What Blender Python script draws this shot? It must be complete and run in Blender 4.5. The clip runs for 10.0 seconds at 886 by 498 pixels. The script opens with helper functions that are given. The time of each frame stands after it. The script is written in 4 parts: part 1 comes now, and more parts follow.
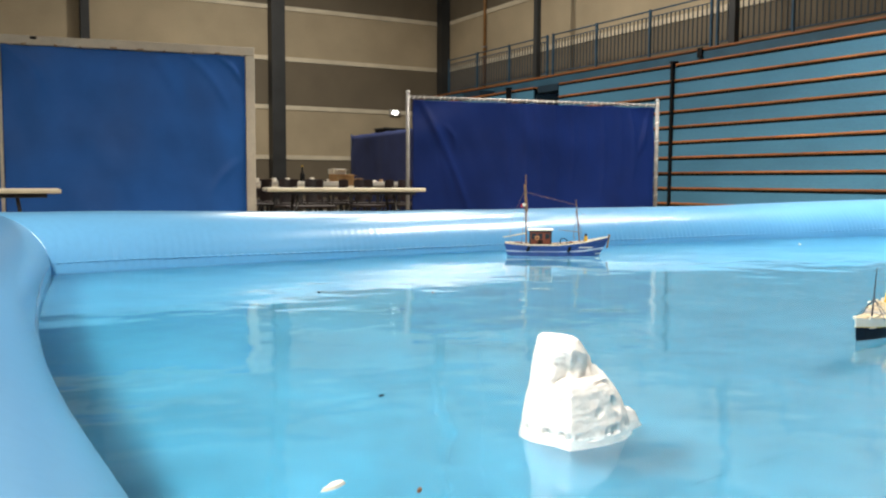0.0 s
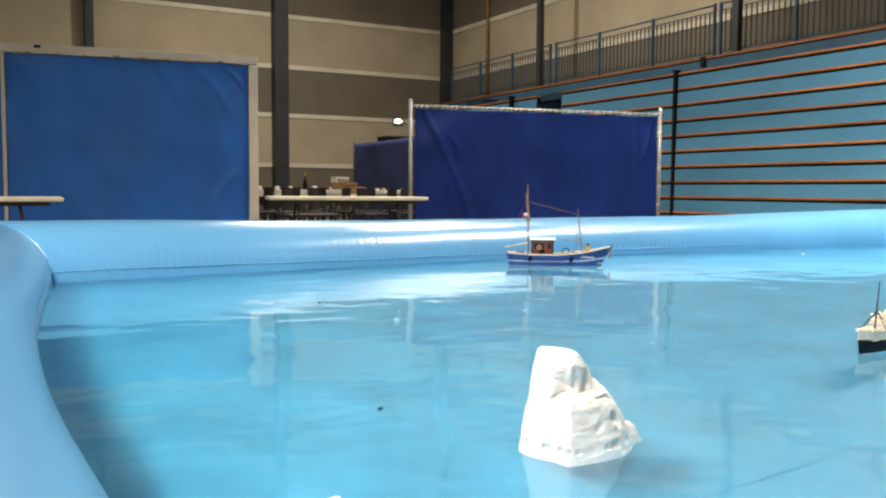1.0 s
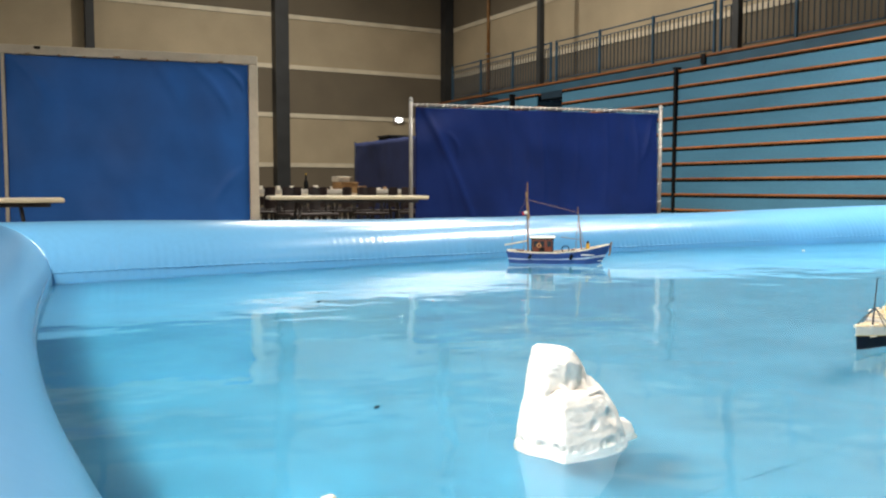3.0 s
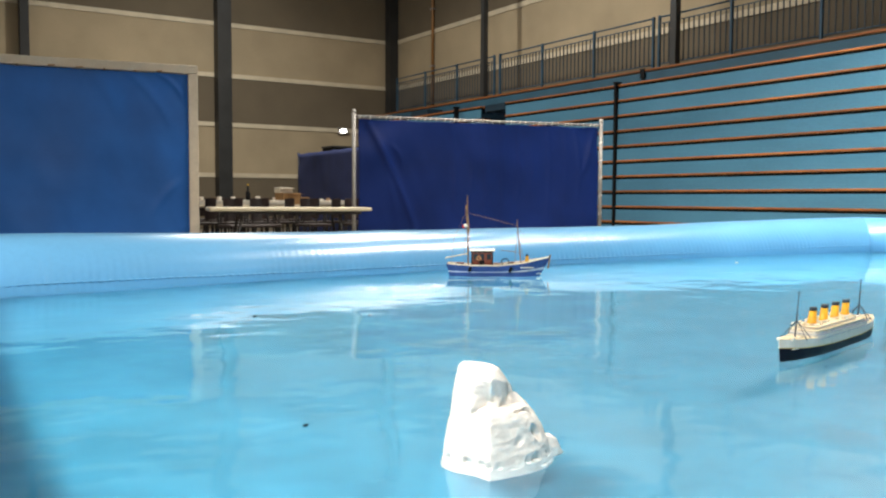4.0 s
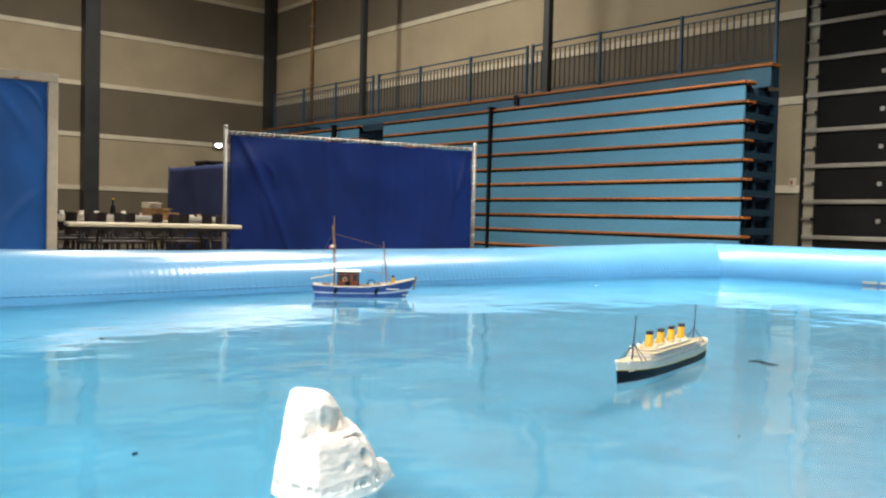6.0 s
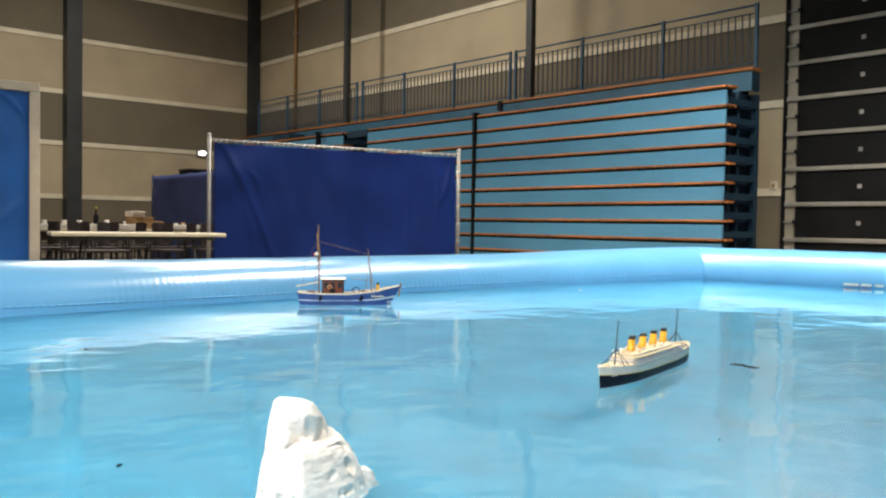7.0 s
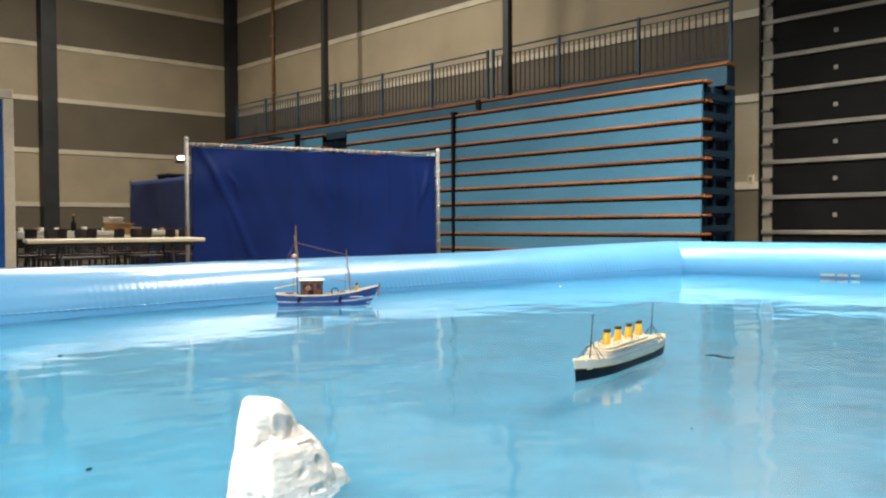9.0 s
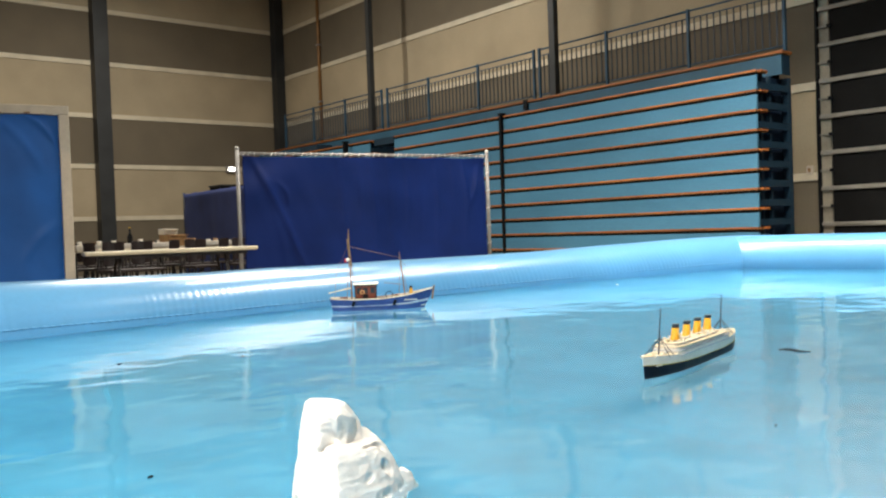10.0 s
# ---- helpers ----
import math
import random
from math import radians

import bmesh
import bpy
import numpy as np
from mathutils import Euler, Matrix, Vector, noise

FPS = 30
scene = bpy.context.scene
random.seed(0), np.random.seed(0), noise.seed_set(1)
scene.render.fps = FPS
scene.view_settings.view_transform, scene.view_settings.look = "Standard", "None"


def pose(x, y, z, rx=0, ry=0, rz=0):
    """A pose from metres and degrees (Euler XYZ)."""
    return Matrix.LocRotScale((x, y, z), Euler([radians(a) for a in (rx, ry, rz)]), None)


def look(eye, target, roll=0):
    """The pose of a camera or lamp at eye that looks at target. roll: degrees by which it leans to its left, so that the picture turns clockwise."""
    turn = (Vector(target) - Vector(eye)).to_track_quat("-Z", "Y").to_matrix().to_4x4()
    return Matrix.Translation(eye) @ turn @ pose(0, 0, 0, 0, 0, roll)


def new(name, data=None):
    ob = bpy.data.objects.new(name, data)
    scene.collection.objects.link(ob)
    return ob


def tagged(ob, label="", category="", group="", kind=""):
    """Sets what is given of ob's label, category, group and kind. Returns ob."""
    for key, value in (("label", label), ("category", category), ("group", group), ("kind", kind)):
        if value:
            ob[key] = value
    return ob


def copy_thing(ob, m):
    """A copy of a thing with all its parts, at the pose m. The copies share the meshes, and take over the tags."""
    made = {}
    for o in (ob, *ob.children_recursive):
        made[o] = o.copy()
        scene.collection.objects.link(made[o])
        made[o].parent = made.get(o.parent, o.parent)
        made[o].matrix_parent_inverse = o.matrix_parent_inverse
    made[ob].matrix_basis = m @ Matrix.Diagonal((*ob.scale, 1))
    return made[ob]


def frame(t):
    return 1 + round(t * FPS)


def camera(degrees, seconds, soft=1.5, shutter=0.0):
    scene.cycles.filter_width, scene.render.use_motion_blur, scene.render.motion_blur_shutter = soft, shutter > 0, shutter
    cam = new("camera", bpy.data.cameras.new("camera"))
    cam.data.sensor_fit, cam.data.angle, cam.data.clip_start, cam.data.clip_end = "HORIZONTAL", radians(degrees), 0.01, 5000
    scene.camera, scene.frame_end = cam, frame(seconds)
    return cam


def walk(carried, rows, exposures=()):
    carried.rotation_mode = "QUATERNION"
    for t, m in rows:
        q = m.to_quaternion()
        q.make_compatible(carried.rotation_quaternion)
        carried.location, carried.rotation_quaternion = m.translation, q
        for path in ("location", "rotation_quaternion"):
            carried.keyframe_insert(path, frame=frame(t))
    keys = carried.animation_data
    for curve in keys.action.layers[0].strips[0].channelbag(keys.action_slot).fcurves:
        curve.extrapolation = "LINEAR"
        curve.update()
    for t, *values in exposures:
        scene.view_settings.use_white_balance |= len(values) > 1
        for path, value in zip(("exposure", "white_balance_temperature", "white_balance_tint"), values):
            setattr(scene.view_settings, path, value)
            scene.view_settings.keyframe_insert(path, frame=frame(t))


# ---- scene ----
cam = camera(54.8, 10.0, soft=2.2)

PATH = [
    (0, (-0.1133, -1.6917, 0.8260), (0.8569, 0.0501, 0.6681), 0.26),
    (0.5, (-0.1050, -1.6845, 0.8351), (0.8637, 0.0580, 0.6759), 0.46),
    (1, (-0.1011, -1.6865, 0.8360), (0.8636, 0.0599, 0.6965), 0.37),
    (1.5, (-0.1024, -1.6904, 0.8315), (0.8580, 0.0575, 0.6806), 0.24),
    (2, (-0.0937, -1.6828, 0.8317), (0.8510, 0.0738, 0.6837), 0.09),
    (3.5, (-0.0832, -1.7073, 0.8418), (0.9115, 0.0227, 0.7094), -0.06),
    (4, (-0.0590, -1.7240, 0.8515), (1.0106, -0.0381, 0.7341), 0.24),
    (4.5, (-0.0434, -1.7640, 0.8560), (1.1297, -0.1486, 0.7358), 0.69),
    (5, (-0.0257, -1.7870, 0.8515), (1.2270, -0.2319, 0.7408), 0.38),
    (5.5, (-0.0112, -1.8041, 0.8626), (1.2731, -0.2740, 0.7666), 0.91),
    (5.7, (0.0034, -1.8023, 0.8672), (1.2956, -0.2780, 0.7854), 1.46),
    (6.8, (-0.0047, -1.8293, 0.8810), (1.3022, -0.3162, 0.8291), 0.93),
    (7, (-0.0027, -1.8276, 0.8814), (1.3173, -0.3261, 0.8251), 0.86),
    (7.5, (0.0026, -1.8344, 0.8774), (1.3349, -0.3439, 0.8188), 0.36),
    (8, (0.0136, -1.8536, 0.8913), (1.3494, -0.3658, 0.8467), 0.27),
    (8.5, (0.0129, -1.8505, 0.8757), (1.3647, -0.3785, 0.7995), 0.09),
    (9, (0.0232, -1.8514, 0.8698), (1.3725, -0.3762, 0.8145), -0.32),
    (9.5, (0.0211, -1.8196, 0.8768), (1.3232, -0.3024, 0.8250), -0.78),
    (10, (0.0563, -1.7639, 0.8420), (1.3188, -0.2133, 0.7993), -2.02),
]
walk(cam, [(t, look(eye, target, roll)) for t, eye, target, roll in PATH])

# ---- light ----
world = bpy.data.worlds.new("hall_world")
scene.world = world
world.use_nodes = True
world.node_tree.nodes["Background"].inputs["Color"].default_value = (0.9, 0.85, 0.75, 1)
world.node_tree.nodes["Background"].inputs["Strength"].default_value = 0.02
scene.view_settings.exposure = 0.2

CEILING_Z = 9.0
LAMPS = [  # x, y, height, watts, length, width and beam angle of the floodlights and high-bay lamps
    (-3.2, -0.6, 6.78, 200, 1.3, 0.8, 95), (-2.6, -3.6, 6.78, 180, 1.2, 0.7, 95),
    (-9.0, 2.0, 6.78, 240, 1.5, 0.8, 162), (-1.5, 15.0, 7.2, 125, 0.7, 0.3, 175),
    (7.5, 1.8, 6.78, 370, 1.3, 0.9, 128), (9.6, 2.4, 6.78, 100, 0.4, 0.5, 98), (8.6, -5.0, 6.78, 60, 1.5, 0.8, 150),
    (7.0, 6.4, 6.78, 185, 2.0, 1.0, 128), (9.2, 4.6, 6.78, 80, 0.4, 3.0, 90),
    (7.0, 11.0, 8.3, 265, 3.4, 2.2, 165), (8.8, 11.0, 8.3, 105, 2.0, 1.0, 170),
    (6.5, 16.0, 8.3, 350, 0.5, 0.2, 178),
]
FLOOD_AIM = (-0.3, 1.4, 0.0)  # the first two lamps are floodlights turned on the pool


def lamp_pose(x, y, z, first):
    return look((x, y, z), FLOOD_AIM if first else (x + 0.001, y, 0.0))


for lx, ly, lz, watts, long, wide, beam in LAMPS:
    data = bpy.data.lights.new("high_bay_light", "AREA")
    data.shape, data.size, data.size_y = "RECTANGLE", long, wide
    data.spread = radians(beam)
    data.energy, data.color = watts, (1.0, 0.935, 0.83)
    new("high_bay_light", data).matrix_world = lamp_pose(lx, ly, lz, lx < -2 and ly < 0)


# ---- materials ----
def material(name, color, rough=0.6, metal=0.0, var=0.15, scale=4.0, fine=60.0, bump=0.1, distance=0.004,
             second=None, coat=0.0, coat_rough=0.03, spec=0.5, by_object=0.0, stretch=(1, 1, 1), uneven=0.11):
    """A surface with broad stains, fine grain, uneven gloss and a little relief, at true size."""
    m = bpy.data.materials.new(name)
    m.use_nodes = True
    nt = m.node_tree
    n, link = nt.nodes, nt.links.new
    b = n["Principled BSDF"]
    tc = n.new("ShaderNodeTexCoord")
    mp = n.new("ShaderNodeMapping")
    mp.inputs["Scale"].default_value = stretch
    link(tc.outputs["Object"], mp.inputs["Vector"])
    big, small = n.new("ShaderNodeTexNoise"), n.new("ShaderNodeTexNoise")
    big.inputs["Scale"].default_value, big.inputs["Detail"].default_value = scale, 5
    small.inputs["Scale"].default_value, small.inputs["Detail"].default_value = fine, 3
    for t in (big, small):
        link(mp.outputs["Vector"], t.inputs["Vector"])
    ramp = n.new("ShaderNodeValToRGB")
    ramp.color_ramp.elements[0].position, ramp.color_ramp.elements[1].position = 0.3, 0.72
    dark = second if second else tuple(c * (1 - 1.6 * var) for c in color)
    lite = tuple(min(1, c * (1 + var)) for c in color)
    ramp.color_ramp.elements[0].color = (*dark, 1)
    ramp.color_ramp.elements[1].color = (*lite, 1)
    link(big.outputs["Fac"], ramp.inputs["Fac"])
    mix = n.new("ShaderNodeMix")
    mix.data_type, mix.blend_type = "RGBA", "MULTIPLY"
    mix.inputs["Factor"].default_value = min(1.0, var * 2)
    link(ramp.outputs["Color"], mix.inputs["A"])
    grey = n.new("ShaderNodeValToRGB")
    grey.color_ramp.elements[0].color, grey.color_ramp.elements[1].color = (0.55, 0.55, 0.55, 1), (1, 1, 1, 1)
    grey.color_ramp.elements[0].position, grey.color_ramp.elements[1].position = 0.3, 0.6
    link(small.outputs["Fac"], grey.inputs["Fac"])
    link(grey.outputs["Color"], mix.inputs["B"])
    out = mix.outputs["Result"]
    if by_object:
        info, hsv, rng = n.new("ShaderNodeObjectInfo"), n.new("ShaderNodeHueSaturation"), n.new("ShaderNodeMapRange")
        rng.inputs["To Min"].default_value, rng.inputs["To Max"].default_value = 1 - by_object, 1 + by_object
        link(info.outputs["Random"], rng.inputs["Value"])
        link(rng.outputs["Result"], hsv.inputs["Value"])
        link(out, hsv.inputs["Color"])
        out = hsv.outputs["Color"]
    link(out, b.inputs["Base Color"])
    gl = n.new("ShaderNodeMapRange")
    gl.inputs["To Min"].default_value, gl.inputs["To Max"].default_value = max(0.03, rough - uneven), min(1, rough + uneven)
    link(big.outputs["Fac"], gl.inputs["Value"])
    link(gl.outputs["Result"], b.inputs["Roughness"])
    b.inputs["Metallic"].default_value = metal
    b.inputs["Coat Weight"].default_value = coat
    b.inputs["Coat Roughness"].default_value = coat_rough
    b.inputs["Specular IOR Level"].default_value = spec
    if bump:
        bp = n.new("ShaderNodeBump")
        bp.inputs["Strength"].default_value, bp.inputs["Distance"].default_value = bump, distance
        link(small.outputs["Fac"], bp.inputs["Height"])
        link(bp.outputs["Normal"], b.inputs["Normal"])
    return m


def glow(name, color, strength):
    m = bpy.data.materials.new(name)
    m.use_nodes = True
    b = m.node_tree.nodes["Principled BSDF"]
    b.inputs["Base Color"].default_value = (*color, 1)
    b.inputs["Emission Color"].default_value = (*color, 1)
    b.inputs["Emission Strength"].default_value = strength
    return m


def water_material():
    m = bpy.data.materials.new("pool_water")
    m.use_nodes = True
    nt = m.node_tree
    n, link = nt.nodes, nt.links.new
    b = n["Principled BSDF"]
    b.inputs["Base Color"].default_value = (0.93, 0.985, 1.0, 1)
    b.inputs["Roughness"].default_value = 0.07
    b.inputs["IOR"].default_value = 1.333
    b.inputs["Transmission Weight"].default_value = 1.0
    tc = n.new("ShaderNodeTexCoord")
    last = None
    for scale, stretch, strength, dist in ((2.6, (0.7, 1.0, 1.0), 0.30, 0.016), (6.5, (0.8, 1.0, 1.0), 0.30, 0.008), (15.0, (0.7, 1.0, 1.0), 0.16, 0.004), (0.9, (1, 1, 1), 0.35, 0.04)):
        mp, tx, bp = n.new("ShaderNodeMapping"), n.new("ShaderNodeTexNoise"), n.new("ShaderNodeBump")
        mp.inputs["Scale"].default_value = stretch
        mp.inputs["Rotation"].default_value = (0, 0, 0.5 * scale)
        tx.inputs["Scale"].default_value, tx.inputs["Detail"].default_value = scale, 0.6
        bp.inputs["Strength"].default_value, bp.inputs["Distance"].default_value = strength, dist
        link(tc.outputs["Object"], mp.inputs["Vector"])
        link(mp.outputs["Vector"], tx.inputs["Vector"])
        link(tx.outputs["Fac"], bp.inputs["Height"])
        if last:
            link(last.outputs["Normal"], bp.inputs["Normal"])
        last = bp
    link(last.outputs["Normal"], b.inputs["Normal"])
    return m


M_CREAM = material("cream_plaster", (0.48, 0.395, 0.265), 0.85, var=0.10, scale=0.7, fine=40)
M_GREY = material("grey_brown_plaster", (0.18, 0.148, 0.102), 0.85, var=0.12, scale=0.7, fine=40)
M_BAND = material("white_band", (0.74, 0.66, 0.50), 0.7, var=0.10, scale=2)
M_COLUMN = material("dark_steel_column", (0.035, 0.038, 0.040), 0.5, var=0.2, scale=2)
M_CEIL = material("ceiling_sheet", (0.35, 0.32, 0.26), 0.8, var=0.15, scale=1)
M_FLOOR = material("sports_floor", (0.20, 0.17, 0.13), 0.4, var=0.15, scale=2)
M_PANEL = material("bleacher_blue", (0.072, 0.215, 0.335), 0.42, var=0.10, scale=1.6, by_object=0.07, stretch=(1, 0.3, 1))
M_WOOD = material("orange_wood", (0.38, 0.135, 0.035), 0.45, var=0.30, scale=3, fine=30, by_object=0.12, stretch=(1, 0.15, 1))
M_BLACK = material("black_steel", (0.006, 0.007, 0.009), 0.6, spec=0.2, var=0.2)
M_GAP_SHADE = material("navy_gap_shade", (0.010, 0.022, 0.045), 0.6, spec=0.2, var=0.2)
M_BRACKET = material("blue_steel", (0.009, 0.032, 0.058), 0.5, var=0.15)
# the panels' blue, darkened to hold the shade under the gallery lip
M_FASCIA_SHADED = material("fascia_blue_shaded", (0.032, 0.105, 0.17), 0.5, var=0.12, scale=1.6)
M_RAIL = material("rail_blue_paint", (0.026, 0.080, 0.14), 0.45, var=0.15, scale=3)
M_BALUSTER = material("baluster_grey", (0.05, 0.065, 0.08), 0.5, var=0.15, scale=3)
M_PIPE = material("brown_pipe", (0.33, 0.17, 0.06), 0.5, var=0.2)
M_DOOR = material("black_door", (0.008, 0.008, 0.008), 0.75, spec=0.15, var=0.25, scale=2)
M_ALU = material("grey_aluminium", (0.33, 0.31, 0.27), 0.45, metal=0.4, var=0.15, scale=3)
M_JAMB = material("pale_jamb", (0.34, 0.305, 0.24), 0.5, var=0.2, scale=3)
M_TARP_L = material("blue_tarpaulin", (0.022, 0.128, 0.455), 0.5, spec=0.25, var=0.14, scale=1.2, fine=200, bump=0.2)
M_TARP_R = material("navy_tarpaulin", (0.005, 0.021, 0.135), 0.5, spec=0.2, var=0.18, scale=1.2, fine=200, bump=0.2)
M_TARP_B = material("faded_fabric", (0.045, 0.062, 0.175), 0.7, spec=0.2, var=0.15, scale=2)
M_FRAME = material("whitewashed_timber", (0.60, 0.525, 0.42), 0.6, var=0.08, scale=3, fine=25)
M_POLE = material("galvanised_pole", (0.40, 0.38, 0.36), 0.5, metal=0.4, var=0.2, scale=5)
M_LACE = material("white_lacing", (0.75, 0.72, 0.68), 0.6, var=0.1)
M_TABLE = material("cream_table_top", (0.72, 0.63, 0.46), 0.4, var=0.08, scale=3)
M_LEG = material("table_leg_steel", (0.055, 0.05, 0.047), 0.4, metal=0.5, var=0.2)
M_CHAIR = material("dark_brown_chair", (0.026, 0.014, 0.012), 0.5, var=0.25, scale=4, by_object=0.3)
M_CLOTH = material("white_paper_cover", (0.74, 0.68, 0.58), 0.7, var=0.08, scale=5)
M_CARD = material("brown_cardboard", (0.34, 0.20, 0.09), 0.75, var=0.15, scale=6)
M_TUBE = material("pool_vinyl", (0.112, 0.335, 0.59), 0.30, var=0.04, scale=1.4, fine=35, bump=0.05, distance=0.002, coat=0.6, coat_rough=0.22, uneven=0.03)
# the floor's mottled colour imitates light broken up by the ripples
M_POOLFLOOR = material("pool_floor_vinyl", (0.032, 0.208, 0.342), 0.4, var=0.13, scale=3.0, fine=14, bump=0.25, distance=0.01)
# floor blue made darker, so the crease lines carry shade in their colour
M_CREASE_SHADE = material("crease_shade_blue", (0.021, 0.186, 0.306), 0.5, var=0.3, scale=9)
M_ICE = material("white_foam_ice", (0.93, 0.885, 0.835), 0.8, var=0.06, scale=30, fine=95, bump=0.35, distance=0.004)
M_WATER = water_material()
M_HULL_BLACK = material("navy_black_hull", (0.006, 0.008, 0.018), 0.5, spec=0.2, var=0.2, scale=20)
M_WHITE = material("model_white", (0.87, 0.82, 0.72), 0.45, var=0.06, scale=25)
M_STRIPE = material("grey_porthole_line", (0.42, 0.43, 0.48), 0.5, var=0.1, scale=30)
M_GOLD = material("yellow_pinstripe", (0.75, 0.48, 0.06), 0.5, var=0.1, scale=30)
M_DECK = material("pale_deck", (0.86, 0.73, 0.50), 0.6, var=0.15, scale=30, fine=200)
M_FUNNEL = material("yellow_funnel", (0.95, 0.48, 0.03), 0.45, var=0.08, scale=30)
M_MASTDARK = material("dark_mast", (0.03, 0.04, 0.06), 0.5, var=0.2, scale=30)
M_HULL_BLUE = material("blue_hull", (0.032, 0.075, 0.27), 0.35, var=0.15, scale=14)
M_STRAKE = material("pale_strake", (0.60, 0.62, 0.72), 0.5, var=0.15, scale=25)
M_CAP = material("cream_cap_rail", (0.88, 0.76, 0.60), 0.55, var=0.12, scale=30)
M_BUOY = material("tan_lifebuoy", (0.72, 0.36, 0.14), 0.55, var=0.15, scale=30)
M_DECKWOOD = material("model_deck_wood", (0.42, 0.22, 0.09), 0.55, var=0.25, scale=25)
M_CABIN = material("red_brown_cabin", (0.20, 0.045, 0.018), 0.4, var=0.25, scale=20)
M_GLASSDARK = material("cabin_window", (0.04, 0.05, 0.06), 0.1, var=0.1)
M_SPAR = material("varnished_spar", (0.30, 0.17, 0.09), 0.5, var=0.2, scale=30)
M_RED = material("red_paint", (0.55, 0.03, 0.025), 0.5, var=0.1)
M_YELLOW = material("yellow_paint", (0.80, 0.42, 0.03), 0.5, var=0.15, scale=40)
M_RUST = material("brown_net", (0.25, 0.11, 0.05), 0.8, var=0.35, scale=40, bump=0.5)
M_LEAF = material("dark_debris", (0.010, 0.018, 0.025), 0.8, spec=0.1, var=0.3, scale=30)


# ---- mesh helpers ----
def mesh_of(name, bm, mat, smooth=False):
    bmesh.ops.recalc_face_normals(bm, faces=bm.faces)
    me = bpy.data.meshes.new(name)
    bm.to_mesh(me)
    bm.free()
    for m in (mat if isinstance(mat, (list, tuple)) else (mat,)):
        me.materials.append(m)
    if smooth:
        for p in me.polygons:
            p.use_smooth = True
    return me


def part(name, bm, mat, parent=None, label="", smooth=False):
    ob = new(name, mesh_of(name, bm, mat, smooth))
    if parent:
        ob.parent = parent
    return tagged(ob, label)


def empty(name, label, category, group="", kind="", m=None):
    ob = new(name)
    ob.empty_display_size = 0.1
    if m:
        ob.matrix_world = m
    return tagged(ob, label, category, group, kind)


def add_box(bm, x0, x1, y0, y1, z0, z1, bevel=0.0):
    r = bmesh.ops.create_cube(bm, size=1)
    for v in r["verts"]:
        v.co = Vector((x0 + (v.co.x + 0.5) * (x1 - x0), y0 + (v.co.y + 0.5) * (y1 - y0), z0 + (v.co.z + 0.5) * (z1 - z0)))
    if bevel:
        edges = list({e for v in r["verts"] for e in v.link_edges})
        bmesh.ops.bevel(bm, geom=edges, offset=bevel, segments=2, affect="EDGES", profile=0.5)
    return bm


def box(x0, x1, y0, y1, z0, z1, bevel=0.0):
    return add_box(bmesh.new(), x0, x1, y0, y1, z0, z1, bevel)


def add_rod(bm, a, b, r0, r1=None, seg=10):
    a, b = Vector(a), Vector(b)
    d = b - a
    m = Matrix.Translation((a + b) / 2) @ d.to_track_quat("Z", "Y").to_matrix().to_4x4()
    bmesh.ops.create_cone(bm, cap_ends=True, segments=seg, radius1=r0, radius2=r0 if r1 is None else r1, depth=d.length, matrix=m)
    return bm


def rod(a, b, r0, r1=None, seg=10):
    return add_rod(bmesh.new(), a, b, r0, r1, seg)


def add_loft(bm, rings, cap=True, closed=True):
    rows = [[bm.verts.new(p) for p in ring] for ring in rings]
    k = len(rows[0])
    for a, b in zip(rows, rows[1:]):
        for i in range(k if closed else k - 1):
            j = (i + 1) % k
            bm.faces.new((a[i], a[j], b[j], b[i]))
    if cap and closed:
        bm.faces.new(rows[0][::-1])
        bm.faces.new(rows[-1])
    return bm


def lerp_table(table, u):
    for (a, va), (b, vb) in zip(table, table[1:]):
        if u <= b:
            k = (u - a) / (b - a)
            return va + (vb - va) * k
    return table[-1][1]


# ---- hall ----
X0, X1, Y0, Y1 = -14.0, 12.9, -15.0, 21.6
tagged(part("floor", box(X0, X1, Y0, Y1, -0.2, 0.0), M_FLOOR), "sealed sports hall floor, worn brown", "floor", kind="structure")
tagged(part("ceiling", box(X0, X1, Y0, Y1, CEILING_Z, CEILING_Z + 0.2), M_CEIL), "high grey sheet ceiling of the hall", "ceiling", kind="structure")

BANDS = [(0.0, 1.48, M_GREY), (1.48, 2.87, M_CREAM), (2.87, 4.21, M_GREY), (4.21, 5.60, M_CREAM), (5.60, 7.0, M_GREY), (7.0, CEILING_Z, M_CREAM)]


def banded_wall(name, x0, x1, y0, y1, inner, label):
    """A wall in painted bands, with a proud pale strip at each joint. inner: axis and sign of the side that faces the hall."""
    wall = empty(name, label, "wall", kind="structure")
    for z0, z1, m in BANDS:
        part("wall_band", box(x0, x1, y0, y1, z0, z1), m, wall)
    for z0, _, _ in BANDS[1:]:
        d = 0.025
        e = [x0, x1, y0, y1]
        e[inner] += d if inner in (1, 3) else -d
        k = {0: 1, 1: 0, 2: 3, 3: 2}[inner]
        e[k] = (x0, x1, y0, y1)[inner]
        part("pale_strip", box(*e, z0 - 0.06, z0 + 0.06), M_BAND, wall)
    return wall


banded_wall("wall_north", X0, X1, Y1, Y1 + 0.3, 2, "plastered wall in cream and grey-brown bands with pale strips")
banded_wall("wall_east", X1, X1 + 0.3, Y0, Y1 + 0.3, 0, "plastered wall in cream and grey-brown bands behind the seating")
banded_wall("wall_west", X0 - 0.3, X0, Y0, Y1 + 0.3, 1, "plastered wall in cream and grey-brown bands")
banded_wall("wall_south", X0, X1, Y0 - 0.3, Y0, 3, "plastered wall in cream and grey-brown bands")


